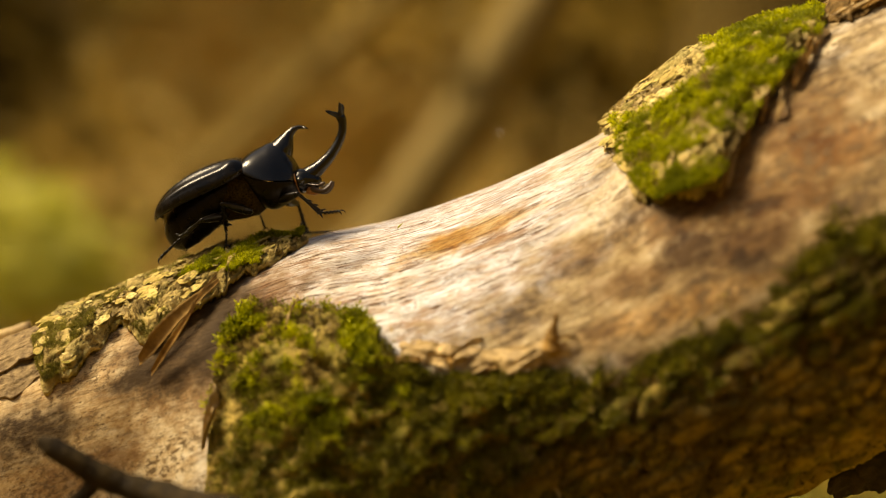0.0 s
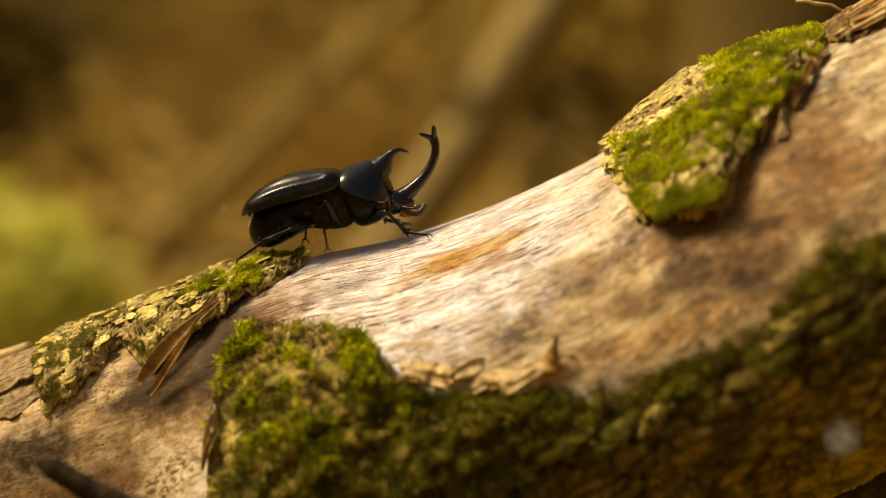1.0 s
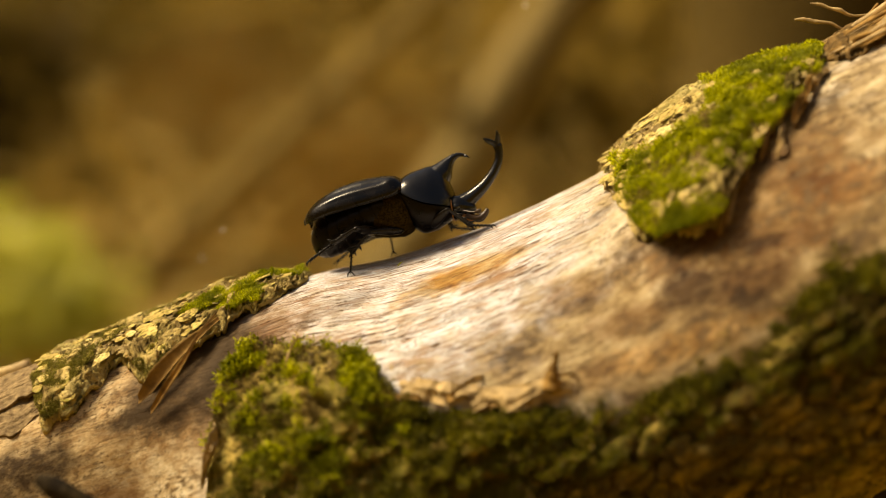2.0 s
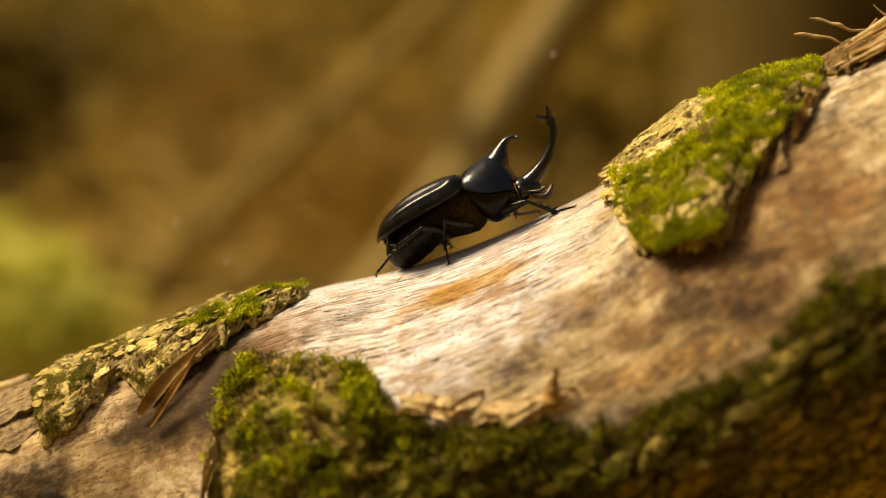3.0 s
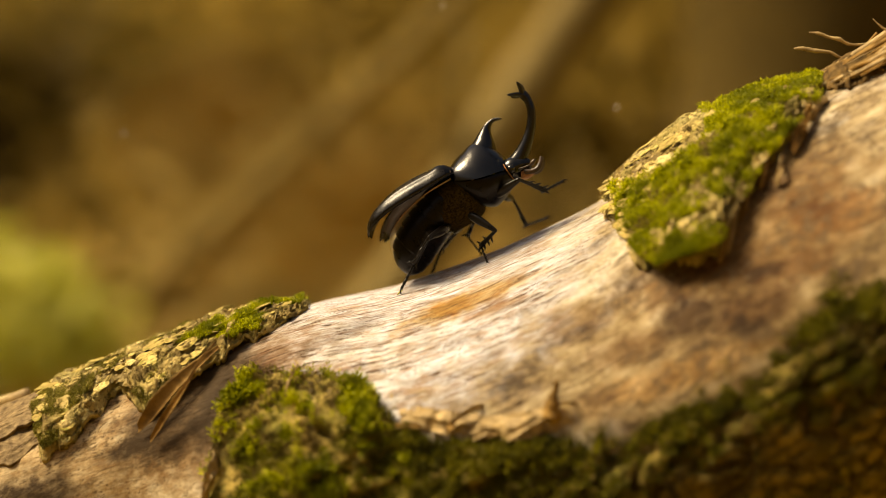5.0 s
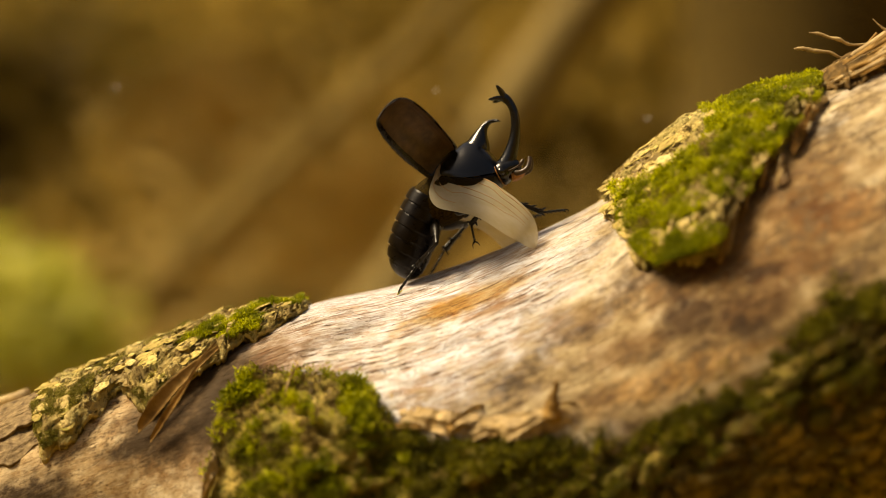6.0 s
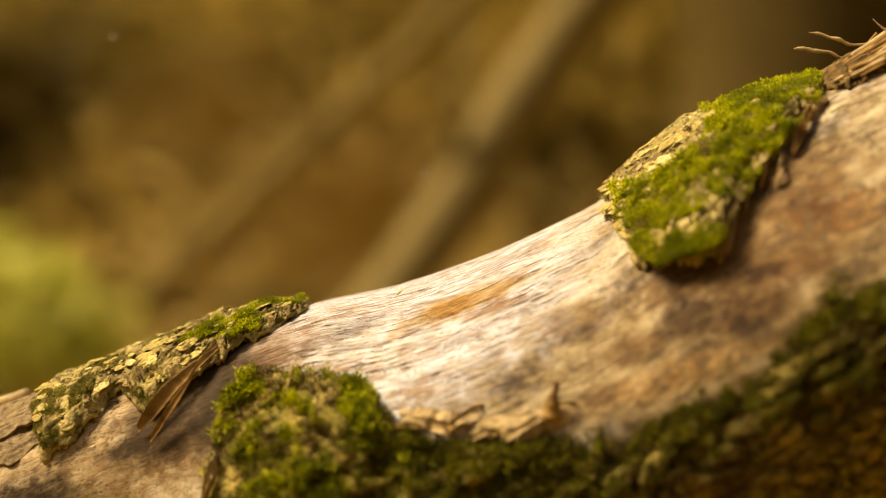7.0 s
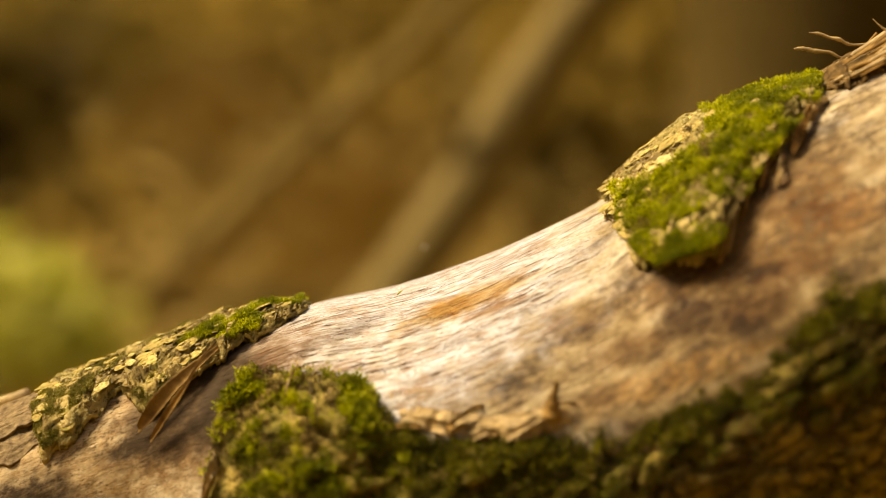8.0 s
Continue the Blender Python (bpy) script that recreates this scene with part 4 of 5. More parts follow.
# rings of the prothorax: x, z of the top; x, z of the side edge; half width; x, z of the bottom
PRO = np.array([[-0.6, -1.6, -1.6, -5.2, 8.6, -2.0, -14], [0.3, -0.2, -0.9, -6.0, 9.4, -0.5, -16.5], [2.5, 0.5, 1.2, -8.2, 10.2, 1.5, -18.2],
                [5.8, 0.7, 4.2, -10.6, 10.3, 4.5, -18.4], [9.2, 0.6, 7.0, -12.1, 9.4, 7.0, -18.0], [12.1, -1.2, 9.2, -13.0, 7.9, 9.0, -17.4],
                [13.3, -6.0, 10.8, -13.6, 6.3, 10.5, -16.9], [13.7, -9.5, 11.5, -13.9, 5.0, 11.2, -16.4]])


def prothorax(upper):
    t = np.linspace(0, 7, 43)
    c = [spline(t, np.arange(8), PRO[:, k]) for k in range(7)]
    rows = []
    for i in range(len(t)):
        row = []
        for j in range(41):
            w = math.pi * j / 40
            k = math.sin(w) ** ((0.85 + 0.55 * float(smooth(1.5, 5.0, t[i]))) if upper else 1.0)
            y = -c[4][i] * math.cos(w) * (1.0 if upper else 0.93)
            if upper:
                rim = 0.35 * math.exp(-((j if j < 20 else 40 - j) / 1.4) ** 2) + 0.25 * math.exp(-(i / 1.2) ** 2)
                row.append((c[2][i] + (c[0][i] - c[2][i]) * k, y * (1 + 0.03 * rim), c[3][i] + (c[1][i] - c[3][i]) * k + rim))
            else:
                row.append((c[2][i] + (c[5][i] - c[2][i]) * k, y, c[3][i] + (c[6][i] - c[3][i]) * k))
        rows.append(row)
    v, f = sheet(rows)
    n = 41
    f.append(tuple(range(n)) if upper else tuple(range(n))[::-1])
    f.append(tuple(len(v) - n + k for k in range(n))[::-1])
    return v, f


pronotum = beetle_part("pronotum", prothorax(True), SHELL, "smooth glossy black shield")
beetle_part("thoracic_horn", joined([beetle_tube([(5.0, 0, -7.6, 7.4), (7.6, 0, -5.2, 5.7), (10.0, 0, -3.6, 4.4), (12.0, 0, -2.2, 3.5), (13.6, 0, -0.9, 2.5), (15.2, 0, 0.2, 1.6), (16.9, 0, 0.95, 1.05), (18.8, 0, 1.0, 0.62), (20.3, 0, 0.2, 0.5)], 28),
                                     beetle_tube([(20.0, 0.1, 0.35, 0.45), (20.7, 0.6, -0.1, 0.3), (21.2, 0.9, -0.7, 0.08)], 8),
                                     beetle_tube([(20.0, -0.1, 0.35, 0.45), (20.7, -0.6, -0.1, 0.3), (21.2, -0.9, -0.7, 0.08)], 8)]), SHELL, "short black hooked thoracic horn", pronotum)
beetle_part("prosternum", prothorax(False), UNDER, "dark brown underside of the thorax")
beetle_part("neck_fringe", beetle_tube([(11.0, 0, -8.2, 0.12), (12.2, -3.9, -11.0, 0.17), (11.8, -4.9, -14.0, 0.19), (11.2, -3.2, -16.6, 0.16), (11.0, 0, -17.4, 0.14), (11.2, 3.2, -16.6, 0.16), (11.8, 4.9, -14.0, 0.19), (12.2, 3.9, -11.0, 0.17), (11.0, 0, -8.2, 0.12)], 8), ORANGE, "orange bristle fringe round the neck")

head = beetle_part("head", beetle_tube([(10.2, 0, -13.6, 2.4), (11.6, 0, -13.8, 3.6), (13.4, 0, -14.0, 3.7), (15.2, 0, -14.6, 3.0), (16.8, 0, -15.4, 2.2), (18.0, 0, -16.2, 1.3), (18.4, 0, -16.4, 0.3)], 18, 1.1), SHELL, "small black head")
HORN = [(13.4, 0, -13.6, 3.1), (15.8, 0, -12.9, 2.75), (18.6, 0, -11.8, 2.2), (22.6, 0, -9.7, 1.7), (26.0, 0, -7.0, 1.42), (28.5, 0, -4.0, 1.28), (29.6, 0, -1.2, 1.25), (29.7, 0, 0.6, 1.45), (29.5, 0, 1.7, 1.3)]
FORK = [beetle_tube(HORN, 14, 0.9)]
for sgn in (-1, 1):
    FORK.append(beetle_tube([(29.6, 0.2 * sgn, 1.0, 1.0), (30.2, 1.0 * sgn, 2.5, 0.8), (30.7, 2.0 * sgn, 3.9, 0.6), (30.8, 2.6 * sgn, 4.9, 0.2)], 9))
    FORK.append(beetle_tube([(29.6, 0.2 * sgn, 0.8, 1.0), (28.5, 1.2 * sgn, 2.0, 0.8), (27.2, 2.4 * sgn, 2.9, 0.6), (26.2, 3.1 * sgn, 3.6, 0.2)], 9))
beetle_part("head_horn", joined(FORK), SHELL, "long curved black horn with a forked tip", head)


def ball(c, r, n=14, squash=(1, 1, 1)):
    rows = [[(c[0] + r * squash[0] * math.sin(math.pi * i / n) * math.cos(2 * math.pi * j / (2 * n)), c[1] + r * squash[1] * math.sin(math.pi * i / n) * math.sin(2 * math.pi * j / (2 * n)), c[2] + r * squash[2] * math.cos(math.pi * i / n)) for j in range(2 * n + 1)] for i in range(n + 1)]
    return sheet(rows)


for sgn in (-1, 1):
    beetle_part("eye", ball((12.9, 3.6 * sgn, -14.2), 1.35), EYE_MAT, "shiny black eye", head)
    beetle_part("mandible", beetle_tube([(15.2, 1.7 * sgn, -17.0, 0.95), (16.8, 1.9 * sgn, -18.4, 0.78), (18.8, 1.7 * sgn, -19.0, 0.85), (20.6, 1.3 * sgn, -18.1, 0.75), (21.8, 1.0 * sgn, -16.8, 0.45)], 10, 0.75), MANDIBLE, "brown curved mouthpart", head)
    beetle_part("antenna", beetle_tube([(14.6, 2.9 * sgn, -15.6, 0.35), (16.4, 4.2 * sgn, -16.6, 0.28), (18.0, 4.8 * sgn, -17.2, 0.3), (19.0, 5.0 * sgn, -17.3, 0.7), (20.2, 5.1 * sgn, -17.0, 0.4)], 8), MANDIBLE, "short clubbed brown antenna", head)
beetle_part("palp", joined([beetle_tube([(14.0, 0.9, -17.0, 1.6), (15.6, 0.8, -18.2, 1.1), (17.2, 0.7, -18.6, 0.4)], 9), beetle_tube([(14.0, -0.9, -17.0, 1.6), (15.6, -0.8, -18.2, 1.1), (17.2, -0.7, -18.6, 0.4)], 9)]), ORANGE, "orange bristly mouth brush", head)

# hind part of the thorax, with golden down on the flanks
metathorax = beetle_part("metathorax", beetle_tube([(1.5, 0, -9.5, 4.5), (-0.5, 0, -9.6, 7.2), (-3.5, 0, -9.6, 8.0), (-8.0, 0, -9.2, 7.9), (-12.0, 0, -8.9, 7.0), (-14.5, 0, -8.8, 4.5)], 26, 1.16), HAIR, "flanks covered with golden-brown down")
scutellum = beetle_part("scutellum", ball((-1.6, 0, -0.9), 1.6, 8, (1.4, 1, 0.45)), SHELL, "small black triangular plate")

# abdomen: hinged behind the thorax, in overlapping rings
HINGE = Vector((-9.0, 0, -8.0))


def abdomen_ring(t):
    """Centre height, half height and half width of the abdomen at t = 0..1 from its front to its tip."""
    return (-8.3 - 3.4 * t * t, 6.7 * (1 + 0.04 * t) * max(1e-3, 1 - t ** 7) ** 0.5, 9.3 * max(1e-3, 1 - t ** 3.4) ** 0.5)


rows = []
for i in range(81):
    t = i / 80
    zc, hz, wy = abdomen_ring(t)
    fold = (t * 7) % 1.0
    swell = 1 + 0.035 * (fold ** 2) - 0.03 * math.exp(-(fold / 0.08) ** 2)
    x = -6.5 - 26.0 * t
    rows.append([(x - HINGE.x, wy * swell * math.cos(2 * math.pi * j / 40), zc + hz * swell * math.sin(2 * math.pi * j / 40) - HINGE.z) for j in range(41)])
abdomen = beetle_part("abdomen", sheet(rows), UNDER, "dark segmented abdomen")
for s in range(6):
    t0, t1 = (s + 0.25) / 7, (s + 1.0) / 7
    rows = []
    for t in np.linspace(t0, t1, 7):
        zc, hz, wy = abdomen_ring(t)
        lift = 1.035 + 0.035 * (t - t0) / (t1 - t0)
        rows.append([(-6.5 - 26.0 * t - HINGE.x, wy * lift * math.cos(w), zc + hz * lift * math.sin(w) - HINGE.z) for w in np.linspace(-0.25, math.pi + 0.25, 33)])
    beetle_part("tergite", sheet(rows), UNDER, "", abdomen)
    rim = [(q[0], q[1], q[2] + 0.02, 0.08) for q in rows[-1][8:-8:2]]
    part("hair_fringe", mesh_from("hair_fringe", mm(beetle_tube(rim, 5, 1, 2)[0]), beetle_tube(rim, 5, 1, 2)[1], FIBRE), abdomen, "pale hair fringe")


def elytron(sgn):
    """A wing case as a thin vaulted shell; its hinge is at its front end."""
    outer, inner = [], []
    for i in range(45):
        u = i / 44
        x = 0.2 - 32.2 * u
        ztop = spline(u, [0, 0.08, 0.25, 0.55, 0.8, 0.93, 1.0], [-1.6, 0.5, 1.3, 0.6, -2.1, -5.0, -7.9])
        zlow = spline(u, [0, 0.1, 0.3, 0.7, 0.9, 1.0], [-3.8, -5.2, -6.3, -7.7, -8.7, -9.0])
        wy = spline(u, [0, 0.08, 0.3, 0.62, 0.85, 0.95, 1.0], [8.0, 10.7, 11.9, 12.2, 10.8, 8.3, 4.7])
        ro, ri = [], []
        for j in range(29):
            a = math.pi / 2 * (j / 28) * 1.06
            k = math.cos(a)
            groove = 0.24 * math.sin(a * 12) * smooth(0.05, 0.3, u) * (1 - smooth(0.6, 0.95, u)) * float(j < 22)
            hump = 0.7 * math.exp(-((u - 0.12) / 0.07) ** 2 - ((a - 0.95) / 0.3) ** 2)
            y, z = wy * math.sin(a) ** 0.9, zlow + (ztop - zlow) * max(k, -0.08) ** (1.0 if k < 0 else 0.85) if k > 0 else zlow - 0.6
            s = 1 + (groove + hump) * 0.09
            ro.append((x, sgn * (0.05 + y * s), zlow + (z - zlow) * s + hump * 0.2))
            ri.append((x + 0.1, sgn * (0.05 + y * s * 0.965), zlow + (z - zlow) * s - 0.42))
        outer.append(ro)
        inner.append(ri)
    return outer, inner


ELY_HINGE = {-1: Vector((-0.6, -4.5, -2.6)), 1: Vector((-0.6, 4.5, -2.6))}
elytra, wings = {}, {}
for sgn in (-1, 1):
    outer, inner = elytron(sgn)
    h = ELY_HINGE[sgn]
    loop = [[(p[0] - h.x, p[1] - h.y, p[2] - h.z) for p in ro + ri[::-1] + ro[:1]] for ro, ri in zip(outer, inner)]
    v, f = sheet(loop)
    m = len(loop[0])
    f += [tuple(range(m - 1))[::-1], tuple(len(v) - m + k for k in range(m - 1))]
    case = beetle_part("elytron", (v, f), ELYTRA, "glossy black-brown wing case")
    lin = [[(p[0] - h.x + (0.3 if i == 0 else 0), p[1] - h.y, p[2] - h.z - 0.06) for p in ri[2:-2]] for i, ri in enumerate(inner[2:-2])]
    beetle_part("lining", sheet(lin), INNER, "dull brown underside of the wing case", case)
    case.location = h * MM
    elytra[sgn] = case

WING_ROOT = {-1: Vector((-1.4, -5.2, -1.6)), 1: Vector((-1.4, 5.2, -2.0))}
for sgn in (-1, 1):
    rows = []
    for i in range(37):
        u = i / 36
        x = spline(u, [0, 0.5, 0.85, 1.0], [0, -19.5, -34.0, -38.0])
        sag = spline(u, [0, 0.5, 0.85, 1.0], [0, 1.2, -2.0, -8.0])
        lead = spline(u, [0, 0.15, 0.5, 0.8, 0.95, 1.0], [1.0, 2.4, 3.6, 2.6, -0.4, -3.4])
        trail = spline(u, [0, 0.08, 0.22, 0.4, 0.55, 0.8, 0.95, 1.0], [-1.6, -8.6, -11.8, -10.0, -8.2, -7.6, -5.6, -3.6])
        # leading edge outwards, trailing edge towards the midline
        rows.append([(x, sgn * (trail + (lead - trail) * k), sag - 0.35 * math.sin(k * 9 + u * 5) * u - 0.9 * (k - 0.5) ** 2) for k in np.linspace(0, 1, 15)])
    v, f = sheet(rows)
    wing = beetle_part("hind_wing", (v, f), WING, "translucent cream hind wing")
    veins = []
    for k0, k1, r in ((14, 13, 0.34), (12, 11, 0.24), (9, 9, 0.2), (6, 8, 0.16), (3, 2, 0.14)):
        pts = []
        for i in range(0, 33 if k0 > 4 else 15, 3):
            q = rows[i][round(k0 + (k1 - k0) * i / 36)]
            pts.append((q[0], q[1], q[2], r * (1 - 0.75 * i / 36)))
        veins.append(beetle_tube(pts, 6, 1, 2))
    beetle_part("vein", joined(veins), VEIN, "brown wing veins", wing)
    wing.location = WING_ROOT[sgn] * MM
    wings[sgn] = wing


def spines(length, radius, places, size):
    out = []
    for k, (t, w) in enumerate(places):
        c, s = math.cos(w), math.sin(w)
        out.append(beetle_tube([(length * t, radius * 0.5 * c, radius * 0.5 * s, size * 0.34), (length * t + size * 0.5, (radius + size * 0.6) * c, (radius + size * 0.6) * s, size * 0.22), (length * t + size * 0.9, (radius + size) * c, (radius + size) * s, 0.04)], 6, 1, 2))
    return out


LEG = {}
# pair: hip place, lengths of femur, tibia and tarsus, thickness
PAIRS = {"front": ((5.0, 4.6, -17.0), 8.5, 9.5, 7.5, 0.9), "mid": ((-3.5, 5.2, -16.4), 9.5, 9.5, 8.5, 0.85), "hind": ((-11.5, 5.2, -15.2), 11.0, 10.5, 9.5, 1.05)}


def femur_data(l, k):
    return beetle_tube([(-1.2, 0, 0, 0.5), (0, 0, 0, 1.5 * k), (l * 0.35, 0, 0.1, 1.75 * k), (l * 0.75, 0, 0.1, 1.25 * k), (l, 0, 0, 0.85 * k), (l + 0.5, 0, 0, 0.3)], 12, 0.7)


def tibia_data(l, k):
    return joined([beetle_tube([(-0.3, 0, 0, 0.4), (0.3, 0, 0, 0.62 * k), (l * 0.4, 0, 0.05, 0.7 * k), (l * 0.8, 0, 0, 0.95 * k), (l, 0, 0, 0.95 * k), (l + 0.2, 0, 0, 0.3)], 10, 0.8)]
                  + spines(l, 0.7 * k, [(0.35, 1.6), (0.6, 1.4), (0.82, 1.7), (0.95, 0.5), (0.97, 2.6), (0.93, -1.5), (0.62, -1.2)], 1.3))


def tarsus_data(l, k):
    pieces = []
    for i in range(5):
        a, b = l * i / 5.4, l * (i + 1) / 5.4
        pieces.append(beetle_tube([(a, 0, -0.02 * i, 0.26 * k), (a + (b - a) * 0.7, 0, -0.02 * i, 0.46 * k), (b + 0.1, 0, -0.02 * i, 0.24 * k)], 8, 0.85, 3))
        pieces += spines(b, 0.3, [(0.97, -1.2), (0.97, -2.0)], 0.5)
    return joined(pieces)


def claw_data(l, sgn):
    return beetle_tube([(l * 0.92, 0.1 * sgn, -0.1, 0.24), (l * 0.97, 0.6 * sgn, -0.05, 0.2), (l * 1.05, 1.0 * sgn, -0.5, 0.15), (l * 1.08, 1.05 * sgn, -1.2, 0.04)], 7, 1, 3)


for pair, (hip, l1, l2, l3, k) in PAIRS.items():
    for sgn in (-1, 1):
        fe = beetle_part("femur", femur_data(l1, k), LEGS, "thick black thigh")
        ti = beetle_part("tibia", tibia_data(l2, k), LEGS, "black shin with spines")
        ta = beetle_part("tarsus", tarsus_data(l3, k), LEGS, "thin jointed black foot")
        for c in (-1, 1):
            beetle_part("claw", claw_data(l3, c), LEGS, "", ta)
        LEG[pair, sgn] = (fe, ti, ta)

# ---------------------------------------------------------------- small things on and round the log


def ribbon(name, path, width, lean, material, parent, label="", curl=0.6, seed=0, thick=0.0004, flap=False):
    """A curled strip along spots of the log (x, degrees, height); width is its half width, lean turns it off the surface."""
    r = random.Random(seed)
    c = curve_path(path, 8)
    n = len(c)
    top = []
    for i, (x, th, off) in enumerate(c):
        p, a, b, nn = log_frame(float(x), float(th), float(off))
        t = i / (n - 1)
        w = width * (0.25 + 0.9 * math.sin(math.pi * min(1, t * 0.85 + 0.1))) * (1 + 0.12 * r.uniform(-1, 1))
        if flap:
            w = width * (0.25 + 0.95 * min(1, t / 0.7)) * (1 - 0.5 * max(0, t - 0.85) / 0.15) * (1 + 0.1 * r.uniform(-1, 1))
        d = math.cos(radians(lean)) * b + math.sin(radians(lean)) * nn
        top.append([p + d * w * k + nn * curl * w * (k * k - 0.3) for k in np.linspace(-1, 1, 9)])
    top = np.array(top)
    g = np.cross(top[:, -1] - top[:, 0], np.gradient(top[:, 4], axis=0))
    g /= np.linalg.norm(g, axis=1, keepdims=True)
    loop = np.concatenate([top, (top - g[:, None] * thick)[:, ::-1]], 1)
    return part(name, grid_mesh(name, loop, material, wrap=True), parent, label)


rng = random.Random(44)
# peeled bark at the lifted edge, and the inner bark that curls at the rim of the lower bark
ribbon("peeled_strip", [(-0.0645, 21, 0.0040), (-0.0695, 27, 0.0050), (-0.0745, 32, 0.0056), (-0.0800, 37, 0.0050), (-0.0855, 41, 0.0032)], 0.0024, -30, PEEL, fallen_log, "curled brown strip of peeling bark", 0.35, 1, flap=True)
ribbon("peeled_strip", [(-0.0655, 23, 0.0070), (-0.0690, 31, 0.0085), (-0.0720, 38, 0.0085), (-0.0768, 42.5, 0.0060), (-0.0812, 46, 0.0030)], 0.0014, -10, PEEL, fallen_log, "thin dry strip of peeling bark", 0.5, 2, flap=True)
for k, (x, th, w) in enumerate([(-0.0630, 62, 0.0060), (-0.042, 42, 0.0011)]):
    ribbon("bark_curl", [(x, th - 6, 0.002), (x + 0.0012, th - 2, 0.0045), (x - 0.0006, th + 3, 0.0050), (x - 0.002, th + 7, 0.002)], w * 0.5, 4, FIBRE, fallen_log, "tan curl of inner bark", 0.8, 10 + k)

for k in range(8):
    t = (k + rng.uniform(0.1, 0.9)) / 8
    x, th = 0.110 - 0.036 * t, float(np.interp(t, [0, 0.4, 1], [19, 36, 54])) + rng.uniform(-2, 4)
    dx, dt = rng.uniform(0.0015, 0.0035), rng.uniform(3, 6)
    ribbon("bark_curl", [(x + dx, th - dt, 0.0005), (x + 0.2 * dx, th - 0.4 * dt, rng.uniform(0.001, 0.003)), (x - 0.5 * dx, th + 0.5 * dt, rng.uniform(0.001, 0.003)), (x - dx, th + dt, 0.0005)],
           rng.uniform(0.0014, 0.0028), rng.uniform(-12, 12), (PEEL, FIBRE)[k % 3 == 0], fallen_log, "brown curled edge of torn bark", 0.7, 30 + k)
# looping shreds where the lower bark tore off
for k in range(11):
    t = (k + rng.uniform(0, 1)) / 11
    x = -0.012 + 0.046 * t
    th = float(np.interp(x, [-0.013, 0.013, 0.036], [59, 68, 74])) + rng.uniform(-2, 3)
    dx, dt = rng.choice((-1, 1)) * rng.uniform(0.0025, 0.006), rng.uniform(-1.5, 2.5)
    up = rng.uniform(0.0012, 0.0030)
    ribbon("bark_curl", [(x - dx, th + dt, 0.0), (x - 0.4 * dx, th + 0.3 * dt, up), (x + 0.5 * dx, th - 0.5 * dt, up * rng.uniform(0.4, 1)), (x + dx, th - dt, 0.0)],
           rng.uniform(0.0007, 0.0013), rng.uniform(-8, 8), (FIBRE, PEEL)[k % 3 == 0], fallen_log, "tan shred of torn inner bark", 0.6, 60 + k)

# split ledges at the broken end of the crest bark
LEDGE = plain_material("split_pale_wood", (0.08, 0.046, 0.018), (0.32, 0.225, 0.11), 420, 0.75, 0.6, 0.0008, 0.2)
ledge_back = np.array([[-0.17, 2.0], [-0.11, 2.0]])
ledge_front = np.array([[-0.160, 35], [-0.146, 34], [-0.136, 34], [-0.122, 35], [-0.114, 32]])
ledge_thick = np.array([[-0.162, 0.0016], [-0.135, 0.0018], [-0.124, 0.0018], [-0.114, 0.0012]])
bark_slab("split_ledge", -0.160, -0.1140, ledge_front, ledge_back, ledge_thick, 91, "split layer of pale wood under the bark", LEDGE, 0.12, 0.8)
upper_front = np.array([[-0.160, 25], [-0.140, 24], [-0.128, 25], [-0.117, 24]])
bark_slab("split_ledge", -0.160, -0.1170, upper_front, ledge_back, ledge_thick + np.array([0, 0.0024]), 95, "split layer of pale wood under the bark", LEDGE, 0.12, 0.8)
dry = curve_path([(-0.165, 0.015, 0.4985, 0.0020), (-0.150, 0.015, 0.5030, 0.0021), (-0.140, 0.0145, 0.5062, 0.0019), (-0.1302, 0.015, 0.5090, 0.0021)], 6)
tagged(new("dry_stick", mesh_from("dry_stick", *tube_data([tuple(q[:3]) for q in dry], [q[3] * (1 + 0.1 * vnoise(i * 0.9, 0.1, 0.2, 4)) for i, q in enumerate(dry)], 10), FIBRE)), "short pinkish dry stick on the log", "stick")

# dark broken twig in front of the log
rr = random.Random(12)
tw = curve_path([(-0.1065, -0.076, 0.4950, 0.0012), (-0.1035, -0.076, 0.4936, 0.0026), (-0.0975, -0.076, 0.4900, 0.0031), (-0.0915, -0.076, 0.4862, 0.0034), (-0.0830, -0.075, 0.4822, 0.0036), (-0.070, -0.074, 0.478, 0.0040), (-0.050, -0.073, 0.470, 0.0060), (-0.02, -0.074, 0.452, 0.0065), (0.03, -0.074, 0.415, 0.0065), (0.12, -0.10, 0.29, 0.0075), (0.24, -0.14, -0.01, 0.009)], 6)
near = 1 - 0.075 * smooth(0.30, 0.46, tw[:, 2])
twig_piece = tube_data([tuple(np.array(EYE) + (forward(q[:3]) - np.array(EYE)) * k) for q, k in zip(tw, near)], [q[3] * (1 + 0.09 * rr.uniform(-1, 1)) for q in tw], 12)
knot = tube_data([tuple(np.array(EYE) + (forward(np.array(q)) - np.array(EYE)) * 0.925) for q in ((-0.0900, -0.076, 0.4855), (-0.0940, -0.078, 0.4810), (-0.0985, -0.079, 0.4792))], [0.0024, 0.0020, 0.0008], 9)
twig = tagged(new("broken_twig", mesh_from("broken_twig", *twig_piece, TWIG)), "dark rotten twig leaning against the log", "twig")
part("side_stub", mesh_from("side_stub", *knot, TWIG), twig)

